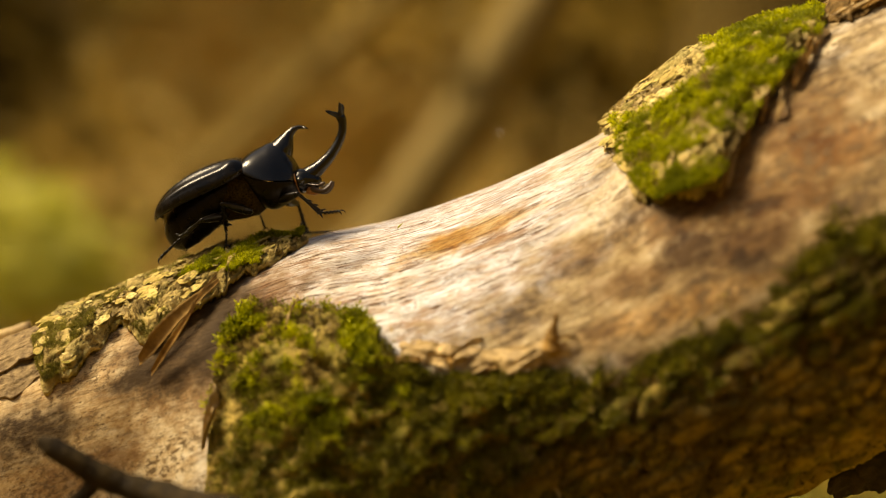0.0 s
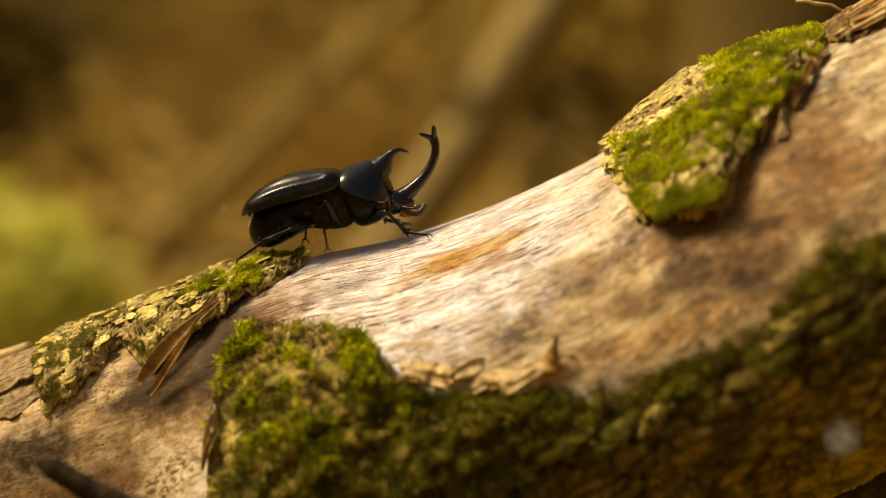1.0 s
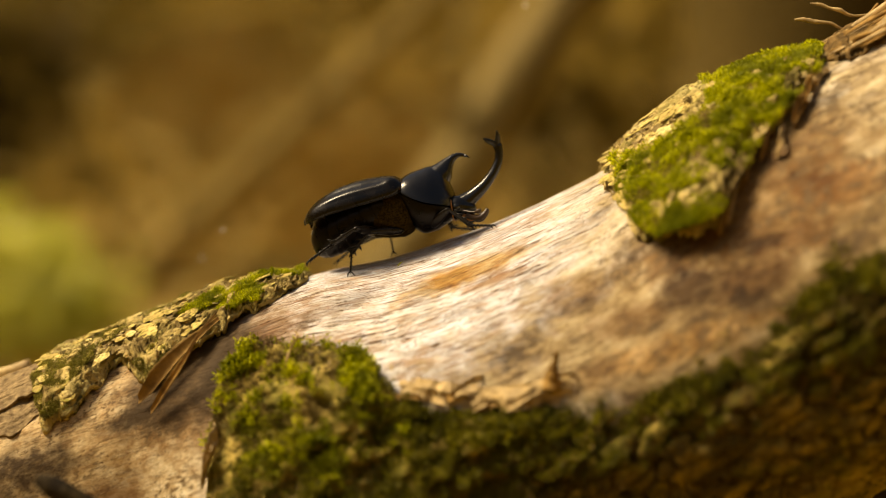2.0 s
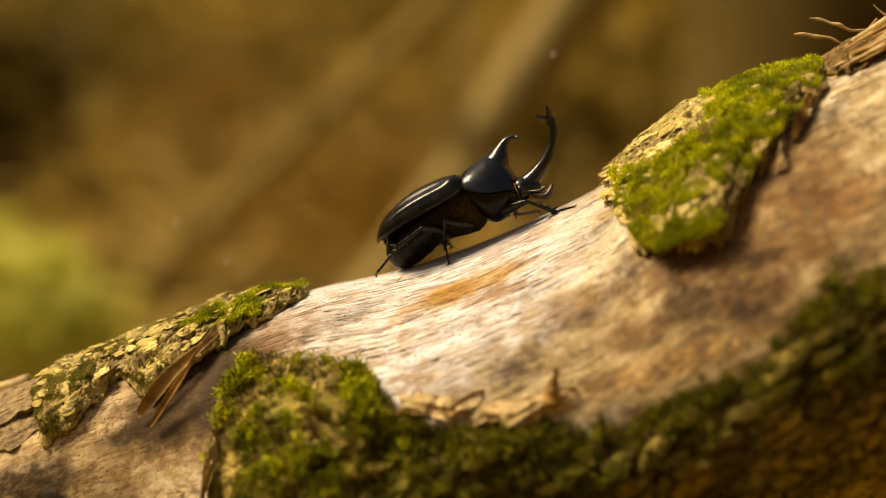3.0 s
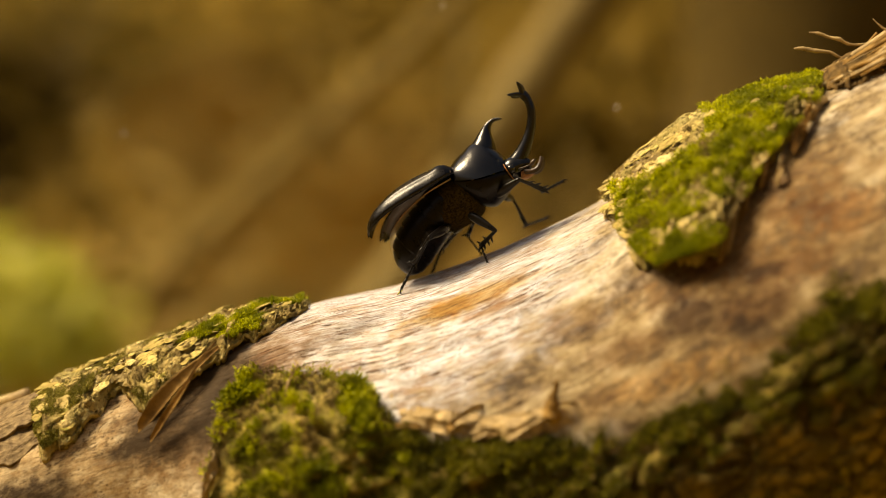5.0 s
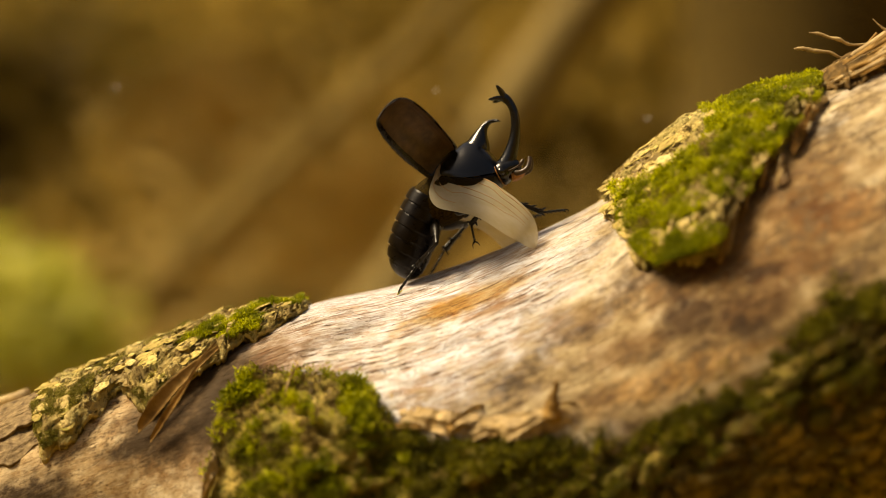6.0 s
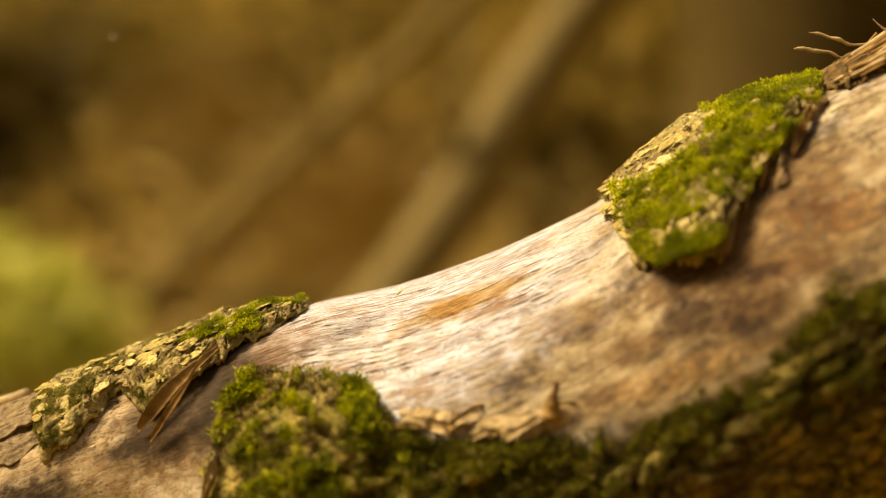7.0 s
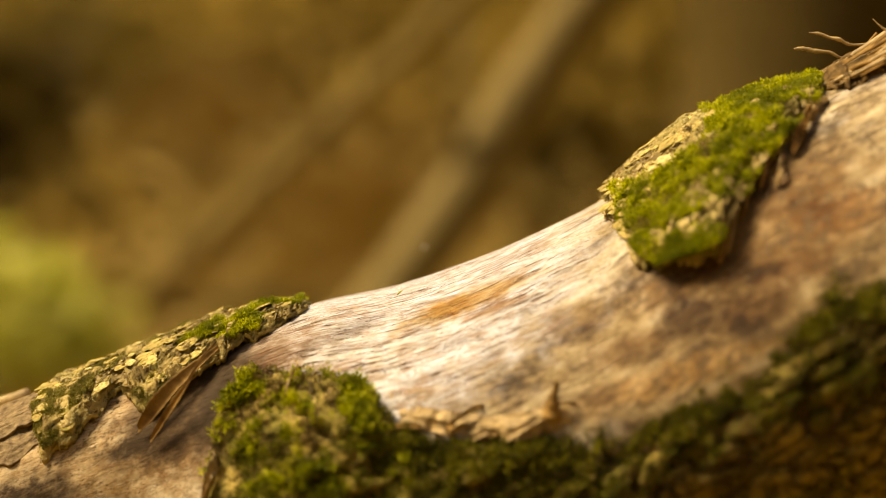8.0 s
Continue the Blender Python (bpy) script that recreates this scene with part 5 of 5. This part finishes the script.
# torn bark and fibres on the upper end of the bare wood
torn_front = np.array([[0.1105, 4], [0.115, 17], [0.125, 15], [0.135, 17], [0.16, 16]])
torn_thick = np.array([[0.110, 0.003], [0.116, 0.0052], [0.13, 0.0045], [0.16, 0.004]])
bark_slab("torn_bark", 0.1105, 0.158, torn_front, -45, torn_thick, 131, "torn fibrous brown inner bark, darkened for shaded gaps", TORN, 0.6)
for k in range(130):
    x0 = rr.uniform(0.1115, 0.135)
    th = rr.uniform(-14, 16)
    off = rr.uniform(0.003, 0.0062) * (1 - 0.02 * abs(th))
    ln = rr.uniform(0.012, 0.05)
    pts = []
    for i in range(5):
        t = i / 4
        p = on_log(x0 + ln * t, th + 2.5 * math.sin(3 * t + k), off * (0.7 + 0.8 * t) + 0.0008 * math.sin(5 * t + k))
        pts.append((*p, rr.uniform(0.0002, 0.0010) * (1.1 - 0.5 * abs(2 * t - 1)) * min(1, 0.35 + 2 * t)))
    c = curve_path(pts, 4)
    part("wood_fibre", mesh_from("wood_fibre", *tube_data([tuple(q[:3]) for q in c], [max(q[3], 0.0001) for q in c], 6, 1.8), (FIBRE, PEEL)[k % 2]), fallen_log)
for path in ([(0.1054, 0, 0.6166, 0.00025), (0.1080, 0, 0.6167, 0.0006), (0.1115, 0, 0.6160, 0.00065), (0.1160, 0, 0.6156, 0.0005), (0.122, 0.001, 0.6140, 0.0004), (0.135, 0.002, 0.6190, 0.0005)],
             [(0.1099, 0, 0.6214, 0.0002), (0.1130, 0, 0.6211, 0.0005), (0.1160, 0, 0.6200, 0.0004), (0.1190, 0, 0.6194, 0.0006), (0.1235, 0.001, 0.6178, 0.0004), (0.135, 0.002, 0.6190, 0.0005)],
             [(0.1290, 0, 0.6255, 0.0001), (0.1310, 0, 0.6236, 0.0003), (0.1341, 0, 0.6222, 0.0004), (0.145, 0, 0.6230, 0.0004)],
             [(0.1135, -0.004, 0.6065, 0.0004), (0.1180, -0.004, 0.6105, 0.0010), (0.1240, -0.003, 0.6152, 0.0013), (0.133, -0.002, 0.6205, 0.0012), (0.150, 0, 0.6270, 0.0008)]):
    c = curve_path([(*forward(np.array(q[:3])), q[3]) for q in path], 6)
    part("wood_fibre", mesh_from("wood_fibre", *tube_data([tuple(q[:3]) for q in c], [q[3] * (1 + 0.15 * rr.uniform(-1, 1)) for q in c], 7, 0.6), FIBRE), fallen_log, "loose pale splinter")

# a green sliver standing on the crest
p, a, b, n = log_frame(-0.0135, 12.0, 0.0)
c = curve_path([(*p, 0.00018), (*(p + n * 0.0006 + a * 0.0009), 0.00022), (*(p + n * 0.0010 + a * 0.0019), 0.00008)], 4)
tagged(new("grass_sliver", mesh_from("grass_sliver", *tube_data([tuple(q[:3]) for q in c], [q[3] for q in c], 6), MOSS)), "tiny green sliver of grass on the bare wood", "grass")

# rim and stub where the bark gave way
torn_rim = np.array([[-0.014, 52], [-0.010, 58], [0.013, 69], [0.033, 74], [0.040, 77]])
bark_slab("torn_rim", -0.0135, 0.038, torn_rim + np.array([0, 3.0]), torn_rim - np.array([0, 2.5]), np.array([[-0.014, 0.001], [-0.006, 0.0034], [0.01, 0.0026], [0.03, 0.0036], [0.038, 0.001]]), 151, "ragged tan rim of torn inner bark", FIBRE, 0.15)
p, a, b, n = log_frame(0.0295, 70.0, 0.002)
up = np.array([0.05, -0.1, 1.0])
c = curve_path([(*(p - up * 0.004), 0.0026), (*(p + up * 0.001), 0.0016), (*(p + up * 0.003 + a * 0.0006), 0.0009), (*(p + up * 0.0052 + a * 0.0008), 0.0008), (*(p + up * 0.0058 + a * 0.0008), 0.0005)], 6)
part("broken_stub", mesh_from("broken_stub", *tube_data([tuple(q[:3]) for q in c], [q[3] * (1 + 0.15 * rr.uniform(-1, 1)) for q in c], 9), PEEL), fallen_log, "brown upright broken stub")

# rotten bark that hangs from the underside
rows = []
for i in range(61):
    t = i / 60
    row = []
    for j in range(48):
        w = 2 * math.pi * j / 48
        x, y, z = 0.119 + 0.05 * t + 0.002 * math.cos(w), -0.006 + 0.012 * math.cos(w) * math.sin(math.pi * min(1, t + 0.12)) ** 0.5, 0.466 + 0.025 * t + 0.011 * math.sin(w) * math.sin(math.pi * min(1, 0.14 + t * 0.7))
        k = 0.004 * float(fbm(x * 180, y * 180, z * 180, 111, 6))
        row.append((x + k, y + k, z + 1.3 * k))
    rows.append(row)
part("hanging_bark", grid_mesh("hanging_bark", forward(np.array(rows)), ROT, wrap=True), fallen_log, "dark rotten bark hanging under the log")


# drifting seed fluff: seconds, x, z for each, at its own depth
FLUFF = plain_material("seed_fluff", (0.75, 0.72, 0.66), (0.85, 0.83, 0.78), 900, 0.8, 0.2, 0.0002)
DRIFT = [
    (-0.20, 1.5, [(0, 0.161, 0.4963), (1.0, 0.0738, 0.5301), (1.2, 0.0603, 0.5384), (1.5, 0.0312, 0.5493), (1.7, 0.0172, 0.5528), (2.8, -0.0755, 0.5968), (3.4, -0.1301, 0.6231), (8, -0.325, 0.707)]),
    (0.09, 0.75, [(0, 0.0091, 0.6424), (2.8, 0.0372, 0.6154), (3.5, 0.0443, 0.6068), (4.5, 0.0554, 0.6006), (5.8, 0.071, 0.5959), (6.4, 0.076, 0.5926), (8, 0.0959, 0.5789)]),
    (0.12, 0.75, [(0, -0.076, 0.4947), (3.5, -0.1055, 0.5605), (4.5, -0.1162, 0.5802), (7, -0.1228, 0.6251), (8, -0.1256, 0.647)]),
    (0.10, 0.75, [(0, 0.0032, 0.7114), (4, 0.0012, 0.6621), (7, -0.007, 0.5751), (7.4, -0.0086, 0.5642), (8, -0.0066, 0.5483)]),
    (0.10, 0.75, [(0, 0.0207, 0.5656), (0.2, 0.0228, 0.563), (0.6, 0.024, 0.5561), (1.5, 0.0256, 0.5382), (3, 0.0292, 0.5051), (8, 0.0451, 0.4513)]),
    (0.08, 0.65, [(0, -0.0779, 0.5499), (1, -0.0774, 0.5471), (1.5, -0.0778, 0.5471), (2.8, -0.0767, 0.5408), (3.5, -0.075, 0.5373), (5, -0.0708, 0.5171), (8, -0.0632, 0.4768)])]


def fluff_mesh(seed):
    """A tuft of fine hairs about one millimetre in radius."""
    r = random.Random(seed)
    pieces = []
    for _ in range(26):
        d = Vector((r.gauss(0, 1), r.gauss(0, 1), r.gauss(0, 1))).normalized()
        e = Vector((r.gauss(0, 1), r.gauss(0, 1), r.gauss(0, 1))) * 0.0002
        pieces.append(tube_data([d * 0.0001, d * 0.0006 + e, d * 0.001 + e * 2], [0.00010, 0.00009, 0.00003], 4, 1, (0.3, 0.9, 0.2)))
    return mesh_from("seed_fluff", *joined(pieces), FLUFF)


fluffs = []
for k, (depth, size, rows) in enumerate(DRIFT):
    ob = tagged(new("seed_fluff", fluff_mesh(k)), "tiny white seed fluff drifting in the air", "seed", "drifting seed fluff")
    ob.scale = (size, size, size)
    fluffs.append((ob, [(t, Matrix.Translation((x, depth, z))) for t, x, z in rows]))

# ---------------------------------------------------------------- how it moves
# seconds, x, z of the nape, pitch, roll, yaw
BODY = [(0, -0.06, 0.5637, 26.5, -9, -3), (0.2, -0.0536, 0.5634, 23.5, -9, -3.4), (0.4, -0.0497, 0.5641, 20.6, -9, -3.8),
        (0.5, -0.0452, 0.5622, 13, -9, -4), (0.6, -0.0433, 0.563, 13.2, -8.4, -3.8), (0.8, -0.0362, 0.5642, 12.8, -7.2, -3.4),
        (1, -0.0307, 0.5662, 16.1, -6, -3), (1.2, -0.028, 0.5655, 14, -8.4, -2.6), (1.4, -0.0219, 0.5668, 14.9, -10.8, -2.2),
        (1.5, -0.0204, 0.5672, 14.6, -12, -2), (1.7, -0.0188, 0.5679, 14.5, -11.6, -2.5), (2.2, -0.008, 0.5699, 22.2, -10.6, -3.9),
        (2.8, 0.003, 0.5729, 32.2, -9.4, -5.5), (3, 0.0056, 0.5744, 34.6, -9, -6), (3.2, 0.0075, 0.5757, 35.8, -9.4, -5.6),
        (3.5, 0.0093, 0.5776, 37.7, -10, -5), (3.8, 0.0084, 0.5787, 39.4, -9.4, -6.2), (4, 0.0075, 0.5794, 41.7, -9, -7),
        (4.5, 0.0028, 0.5807, 50.6, -10, -6), (4.7, 0.0025, 0.5806, 50.1, -10, -6.5), (5.2, 0.0026, 0.581, 43.5, -10, -7.6),
        (5.6, 0.0021, 0.5825, 33.9, -10, -8.5), (5.8, 0.0017, 0.582, 31.2, -10, -9), (6, 0, 0.5826, 37.5, -10, -8),
        (6.1, 0.005, 0.5882, 40.2, -9, -9), (6.2, 0.0148, 0.5958, 48.2, -8, -11), (6.3, 0.0354, 0.6137, 54.5, -8, -11),
        (6.4, 0.0511, 0.6259, 54.5, -8, -11), (6.5, 0.0704, 0.6419, 53.6, -8, -11), (6.6, 0.087, 0.6535, 53.6, -8, -11),
        (6.8, 0.129, 0.6861, 47.7, -4, -10), (7.2, 0.2494, 0.7807, 41.8, 0, -7), (8, 0.6, 1.05, 38, 0, -2)]
# nod of the head on the neck
NOD = [(0, -9), (0.2, -9), (0.4, -5), (0.5, -2), (0.8, 0), (1.0, 1), (1.7, -1), (2.8, -7), (3.5, -7), (4.0, -6.5), (4.7, -5), (5.8, -3), (6.0, 11), (6.1, 10), (6.2, -2), (6.4, 0), (8.0, 0)]
# bend between the prothorax and the hind body
BEND = [(0, 7), (0.5, 4), (1.0, 8), (1.5, 8), (3.0, 11), (4.5, 12), (4.8, 12), (5.8, 4), (8.0, 4)]
BEND_AT = Vector((0, 0, -6.0)) * MM
# feet on the log: seconds, x, z; the near ones are at y = -0.013, the far ones at 0.011
FEET = {
    ("front", -1): [(0, -0.0308, 0.549), (0.2, -0.0261, 0.5431), (0.4, -0.0225, 0.5435), (0.5, -0.024, 0.5429), (0.8, -0.0141, 0.5493), (1, -0.0049, 0.548), (1.2, -0.0047, 0.5482), (1.5, 0.0047, 0.5552), (1.7, 0.0082, 0.5529), (2.2, 0.018, 0.558), (2.8, 0.0322, 0.5672), (3, 0.0385, 0.5658), (3.5, 0.0432, 0.5679), (4, 0.0359, 0.5831), (4.5, 0.0339, 0.5826), (4.7, 0.0334, 0.5826), (5.2, 0.036, 0.574), (5.8, 0.039, 0.5652), (6, 0.0373, 0.5693)],
    ("front", 1): [(0, -0.0359, 0.54), (0.2, -0.0323, 0.5465), (0.5, -0.016, 0.5437), (1, -0.0112, 0.549), (1.5, -0.0025, 0.5477), (1.7, 0.0028, 0.5492), (2.8, 0.0273, 0.5615), (3.5, 0.0334, 0.5657), (4, 0.0322, 0.5683), (4.5, 0.0325, 0.566), (5.8, 0.0308, 0.5633), (6, 0.0294, 0.5658)],
    ("mid", -1): [(0, -0.0644, 0.5384), (0.5, -0.0481, 0.5434), (1, -0.0409, 0.5463), (1.5, -0.0371, 0.5389), (1.7, -0.0359, 0.5403), (2.8, -0.0054, 0.5457), (3.2, 0.0089, 0.5512), (3.5, 0.009, 0.5508), (4, 0.013, 0.5527), (4.7, 0.0132, 0.5529), (5.4, 0.0132, 0.5531), (5.8, 0.0102, 0.5592), (6, 0.0094, 0.5592)],
    ("mid", 1): [(0, -0.0552, 0.5408), (0.5, -0.0446, 0.5422), (1, -0.0359, 0.5407), (1.5, -0.028, 0.5412), (1.7, -0.0209, 0.543), (2.8, -0.0007, 0.5501), (3.5, 0.0116, 0.5539), (4.5, 0.0121, 0.5534), (5.4, 0.0121, 0.5536), (5.8, 0.0107, 0.5625), (6, 0.0116, 0.5625)],
    ("hind", -1): [(0, -0.0838, 0.5352), (0.5, -0.076, 0.5363), (1, -0.0602, 0.5411), (1.5, -0.0496, 0.5471), (1.7, -0.0459, 0.5449), (2.8, -0.0221, 0.5474), (3.2, -0.0164, 0.546), (3.5, -0.0122, 0.546), (4.5, -0.0122, 0.5458), (6.05, -0.0126, 0.5458)],
    ("hind", 1): [(0, -0.0799, 0.5346), (0.5, -0.0623, 0.5382), (1, -0.0552, 0.5428), (1.5, -0.042, 0.5421), (1.7, -0.0394, 0.5413), (2.8, -0.0147, 0.5466), (3.5, -0.0042, 0.5477), (4.5, -0.0033, 0.5479), (6.05, -0.0035, 0.5482)]}
# where the feet hang in flight, in the beetle's own space
HANG = {"front": (27.0, 5.0, -17.0), "mid": (-12.0, 7.0, -25.0), "hind": (-32.0, 5.0, -20.0)}
ABDOMEN = [(0, 12, 0), (1.5, 12, 0), (3.0, 10, 0), (4.8, 10, 0), (5.3, 17, 0.8), (5.8, 27, 2), (6.0, 29, 2), (6.1, 36, 2.5), (6.2, 38, 2.5), (6.4, 34, 2), (8.0, 32, 2)]
# wing cases: seconds, lift, outward roll, spread
CASES = [(0, 0, 0, 0), (4.75, 0, 0, 0), (5.1, 12, 25, 8), (5.4, 45, 75, 24), (5.65, 70, 110, 42), (5.8, 79, 120, 44), (6.0, 78, 120, 45), (6.1, 66, 120, 52), (6.2, 65, 120, 52), (6.4, 72, 118, 48), (8.0, 72, 118, 48)]
# hind wings: seconds, sweep forward, dip (down is positive), twist, slide forward under the cases
FLAP = [(0, 0, 0, 0, 8.5), (4.9, 0, 0, 0, 8.5), (5.3, 0, -5, 0, 8), (5.8, 0, -17, 0, 2), (5.88, 0, -16, 0, 2), (5.94, 78, 14, -30, 0),
        (6, 168, 62, -64, 0), (6.1, 168, 64, -66, 0), (6.2, 168, 64, -66, 0), (6.233, 158, 22, -30, 0), (6.267, 145, -40, 20, 0), (6.3, 132, -110, 60, 0), (6.4, 132, -100, 60, 0), (6.433, 140, -40, 20, 0),
        (6.467, 150, 30, -30, 0), (6.5, 152, 88, -66, 0), (6.6, 152, 78, -66, 0), (6.65, 146, 20, -66, 0), (6.7, 140, -50, -66, 0), (7.2, 140, 0, -66, 0),
        (8, 140, -30, -66, 0)]


def straight(rows, t):
    a = np.array(rows, float)
    return [float(np.interp(t, a[:, 0], a[:, k])) for k in range(1, a.shape[1])]


def body_pose(t):
    x, z, pitch, roll, yaw = straight(BODY, t)
    return Matrix.Translation((x, 0, z)) @ pose(0, 0, 0, 0, 0, yaw) @ pose(0, 0, 0, 0, -pitch, 0) @ pose(0, 0, 0, roll, 0, 0)


def bend(t):
    """The bend of the hind body at its joint behind the shield."""
    return Matrix.Translation(BEND_AT) @ pose(0, 0, 0, 0, straight(BEND, t)[0], 0) @ Matrix.Translation(-BEND_AT)


def bone(a, b, pole):
    """A pose at a whose x axis points to b and whose z axis leans to the pole."""
    d = (b - a).normalized()
    z = (pole - d * pole.dot(d)).normalized()
    return Matrix.Translation(a) @ Matrix((d, z.cross(d), z)).transposed().to_4x4()


def leg_poses(pair, sgn, foot, t):
    """Thigh, shin and foot so that the foot's tip comes to the place, all in millimetres of the beetle's space."""
    hip, l1, l2, l3, k = PAIRS[pair]
    h = Vector((hip[0], hip[1] * sgn, hip[2]))
    if pair != "front":
        h = (bend(t) @ (h * MM)) / MM
    ahead = {"front": Vector((1, 0.5 * sgn, -0.1)), "mid": Vector((-0.2, 0.7 * sgn, -0.6)), "hind": Vector((-1, 0.25 * sgn, -0.15))}[pair].normalized()
    ankle = foot - ahead * l3 * 0.85 + Vector((0, 0, 1.6))
    to = ankle - h
    d = max(min(to.length, (l1 + l2) * 0.985), abs(l1 - l2) + 1.5)
    ankle = h + to.normalized() * d
    a = math.acos(max(-1, min(1, (l1 * l1 + d * d - l2 * l2) / (2 * l1 * d))))
    pole = {"front": Vector((0.3, 0.9 * sgn, 0.55)), "mid": Vector((0.7, 0.6 * sgn, 0.45)), "hind": Vector((0.9, 0.45 * sgn, 0.1))}[pair]
    u = to.normalized()
    p = (pole - u * pole.dot(u)).normalized()
    knee = h + (u * math.cos(a) + p * math.sin(a)) * l1
    if (foot - ankle).length < 0.5:
        foot = ankle + ahead
    out = []
    for m in (bone(h, knee, p), bone(knee, ankle, p), bone(ankle, foot, Vector((0, 0, 1)) + 0.2 * p)):
        m.translation *= MM
        out.append(m)
    return out


def motions():
    times = [round(0.1 * i, 2) for i in range(68)] + [7.2, 8.0]
    walk(beetle, [(t, body_pose(t)) for t in times])
    for (pair, sgn), rows in FEET.items():
        keys = ([], [], [])
        hang = Vector((HANG[pair][0], HANG[pair][1] * sgn, HANG[pair][2]))
        for t in times:
            x, z = straight(rows, t)
            foot = (body_pose(t).inverted() @ Vector((x, -0.013 if sgn < 0 else 0.011, z))) / MM
            off = 6.05
            if t > off:
                last = (body_pose(off).inverted() @ Vector((x, -0.013 if sgn < 0 else 0.011, z))) / MM
                foot = last.lerp(hang, float(smooth(off, off + 0.3, t)))
            for k, m in enumerate(leg_poses(pair, sgn, foot, t)):
                keys[k].append((t, m))
        for k in range(3):
            walk(LEG[pair, sgn][k], keys[k])
    walk(metathorax, [(t, bend(t)) for t in times])
    walk(scutellum, [(t, bend(t)) for t in times])
    walk(abdomen, [(t, bend(t) @ Matrix.Translation((HINGE - Vector((out, 0, 0))) * MM) @ pose(0, 0, 0, 0, -a, 0)) for t, (a, out) in ((t, straight(ABDOMEN, t)) for t in times)])
    walk(head, [(t, Matrix.Translation(NECK * MM) @ pose(0, 0, 0, 0, -a, 0)) for t, a in NOD])
    for sgn in (-1, 1):
        walk(elytra[sgn], [(t, bend(t) @ Matrix.Translation(ELY_HINGE[sgn] * MM) @ pose(0, 0, 0, 0, lift * (1 if sgn < 0 else 0.87), 0) @ pose(0, 0, 0, 0, 0, -spread * sgn * (1 if sgn < 0 else 0.12)) @ pose(0, 0, 0, roll * sgn, 0, 0)) for t, (lift, roll, spread) in ((t, straight(CASES, t)) for t in times)])
        walk(wings[sgn], [(t, bend(t) @ Matrix.Translation((WING_ROOT[sgn] + Vector((slide, 0, -0.4 * slide))) * MM) @ pose(0, 0, 0, 0, dip + (12 if sgn > 0 and dip > 20 else 0), 0) @ pose(0, 0, 0, 0, 0, -sweep * sgn) @ pose(0, 0, 0, -twist * sgn, 0, 0)) for t, sweep, dip, twist, slide in FLAP])
    for ob, rows in fluffs:
        walk(ob, rows)


motions()
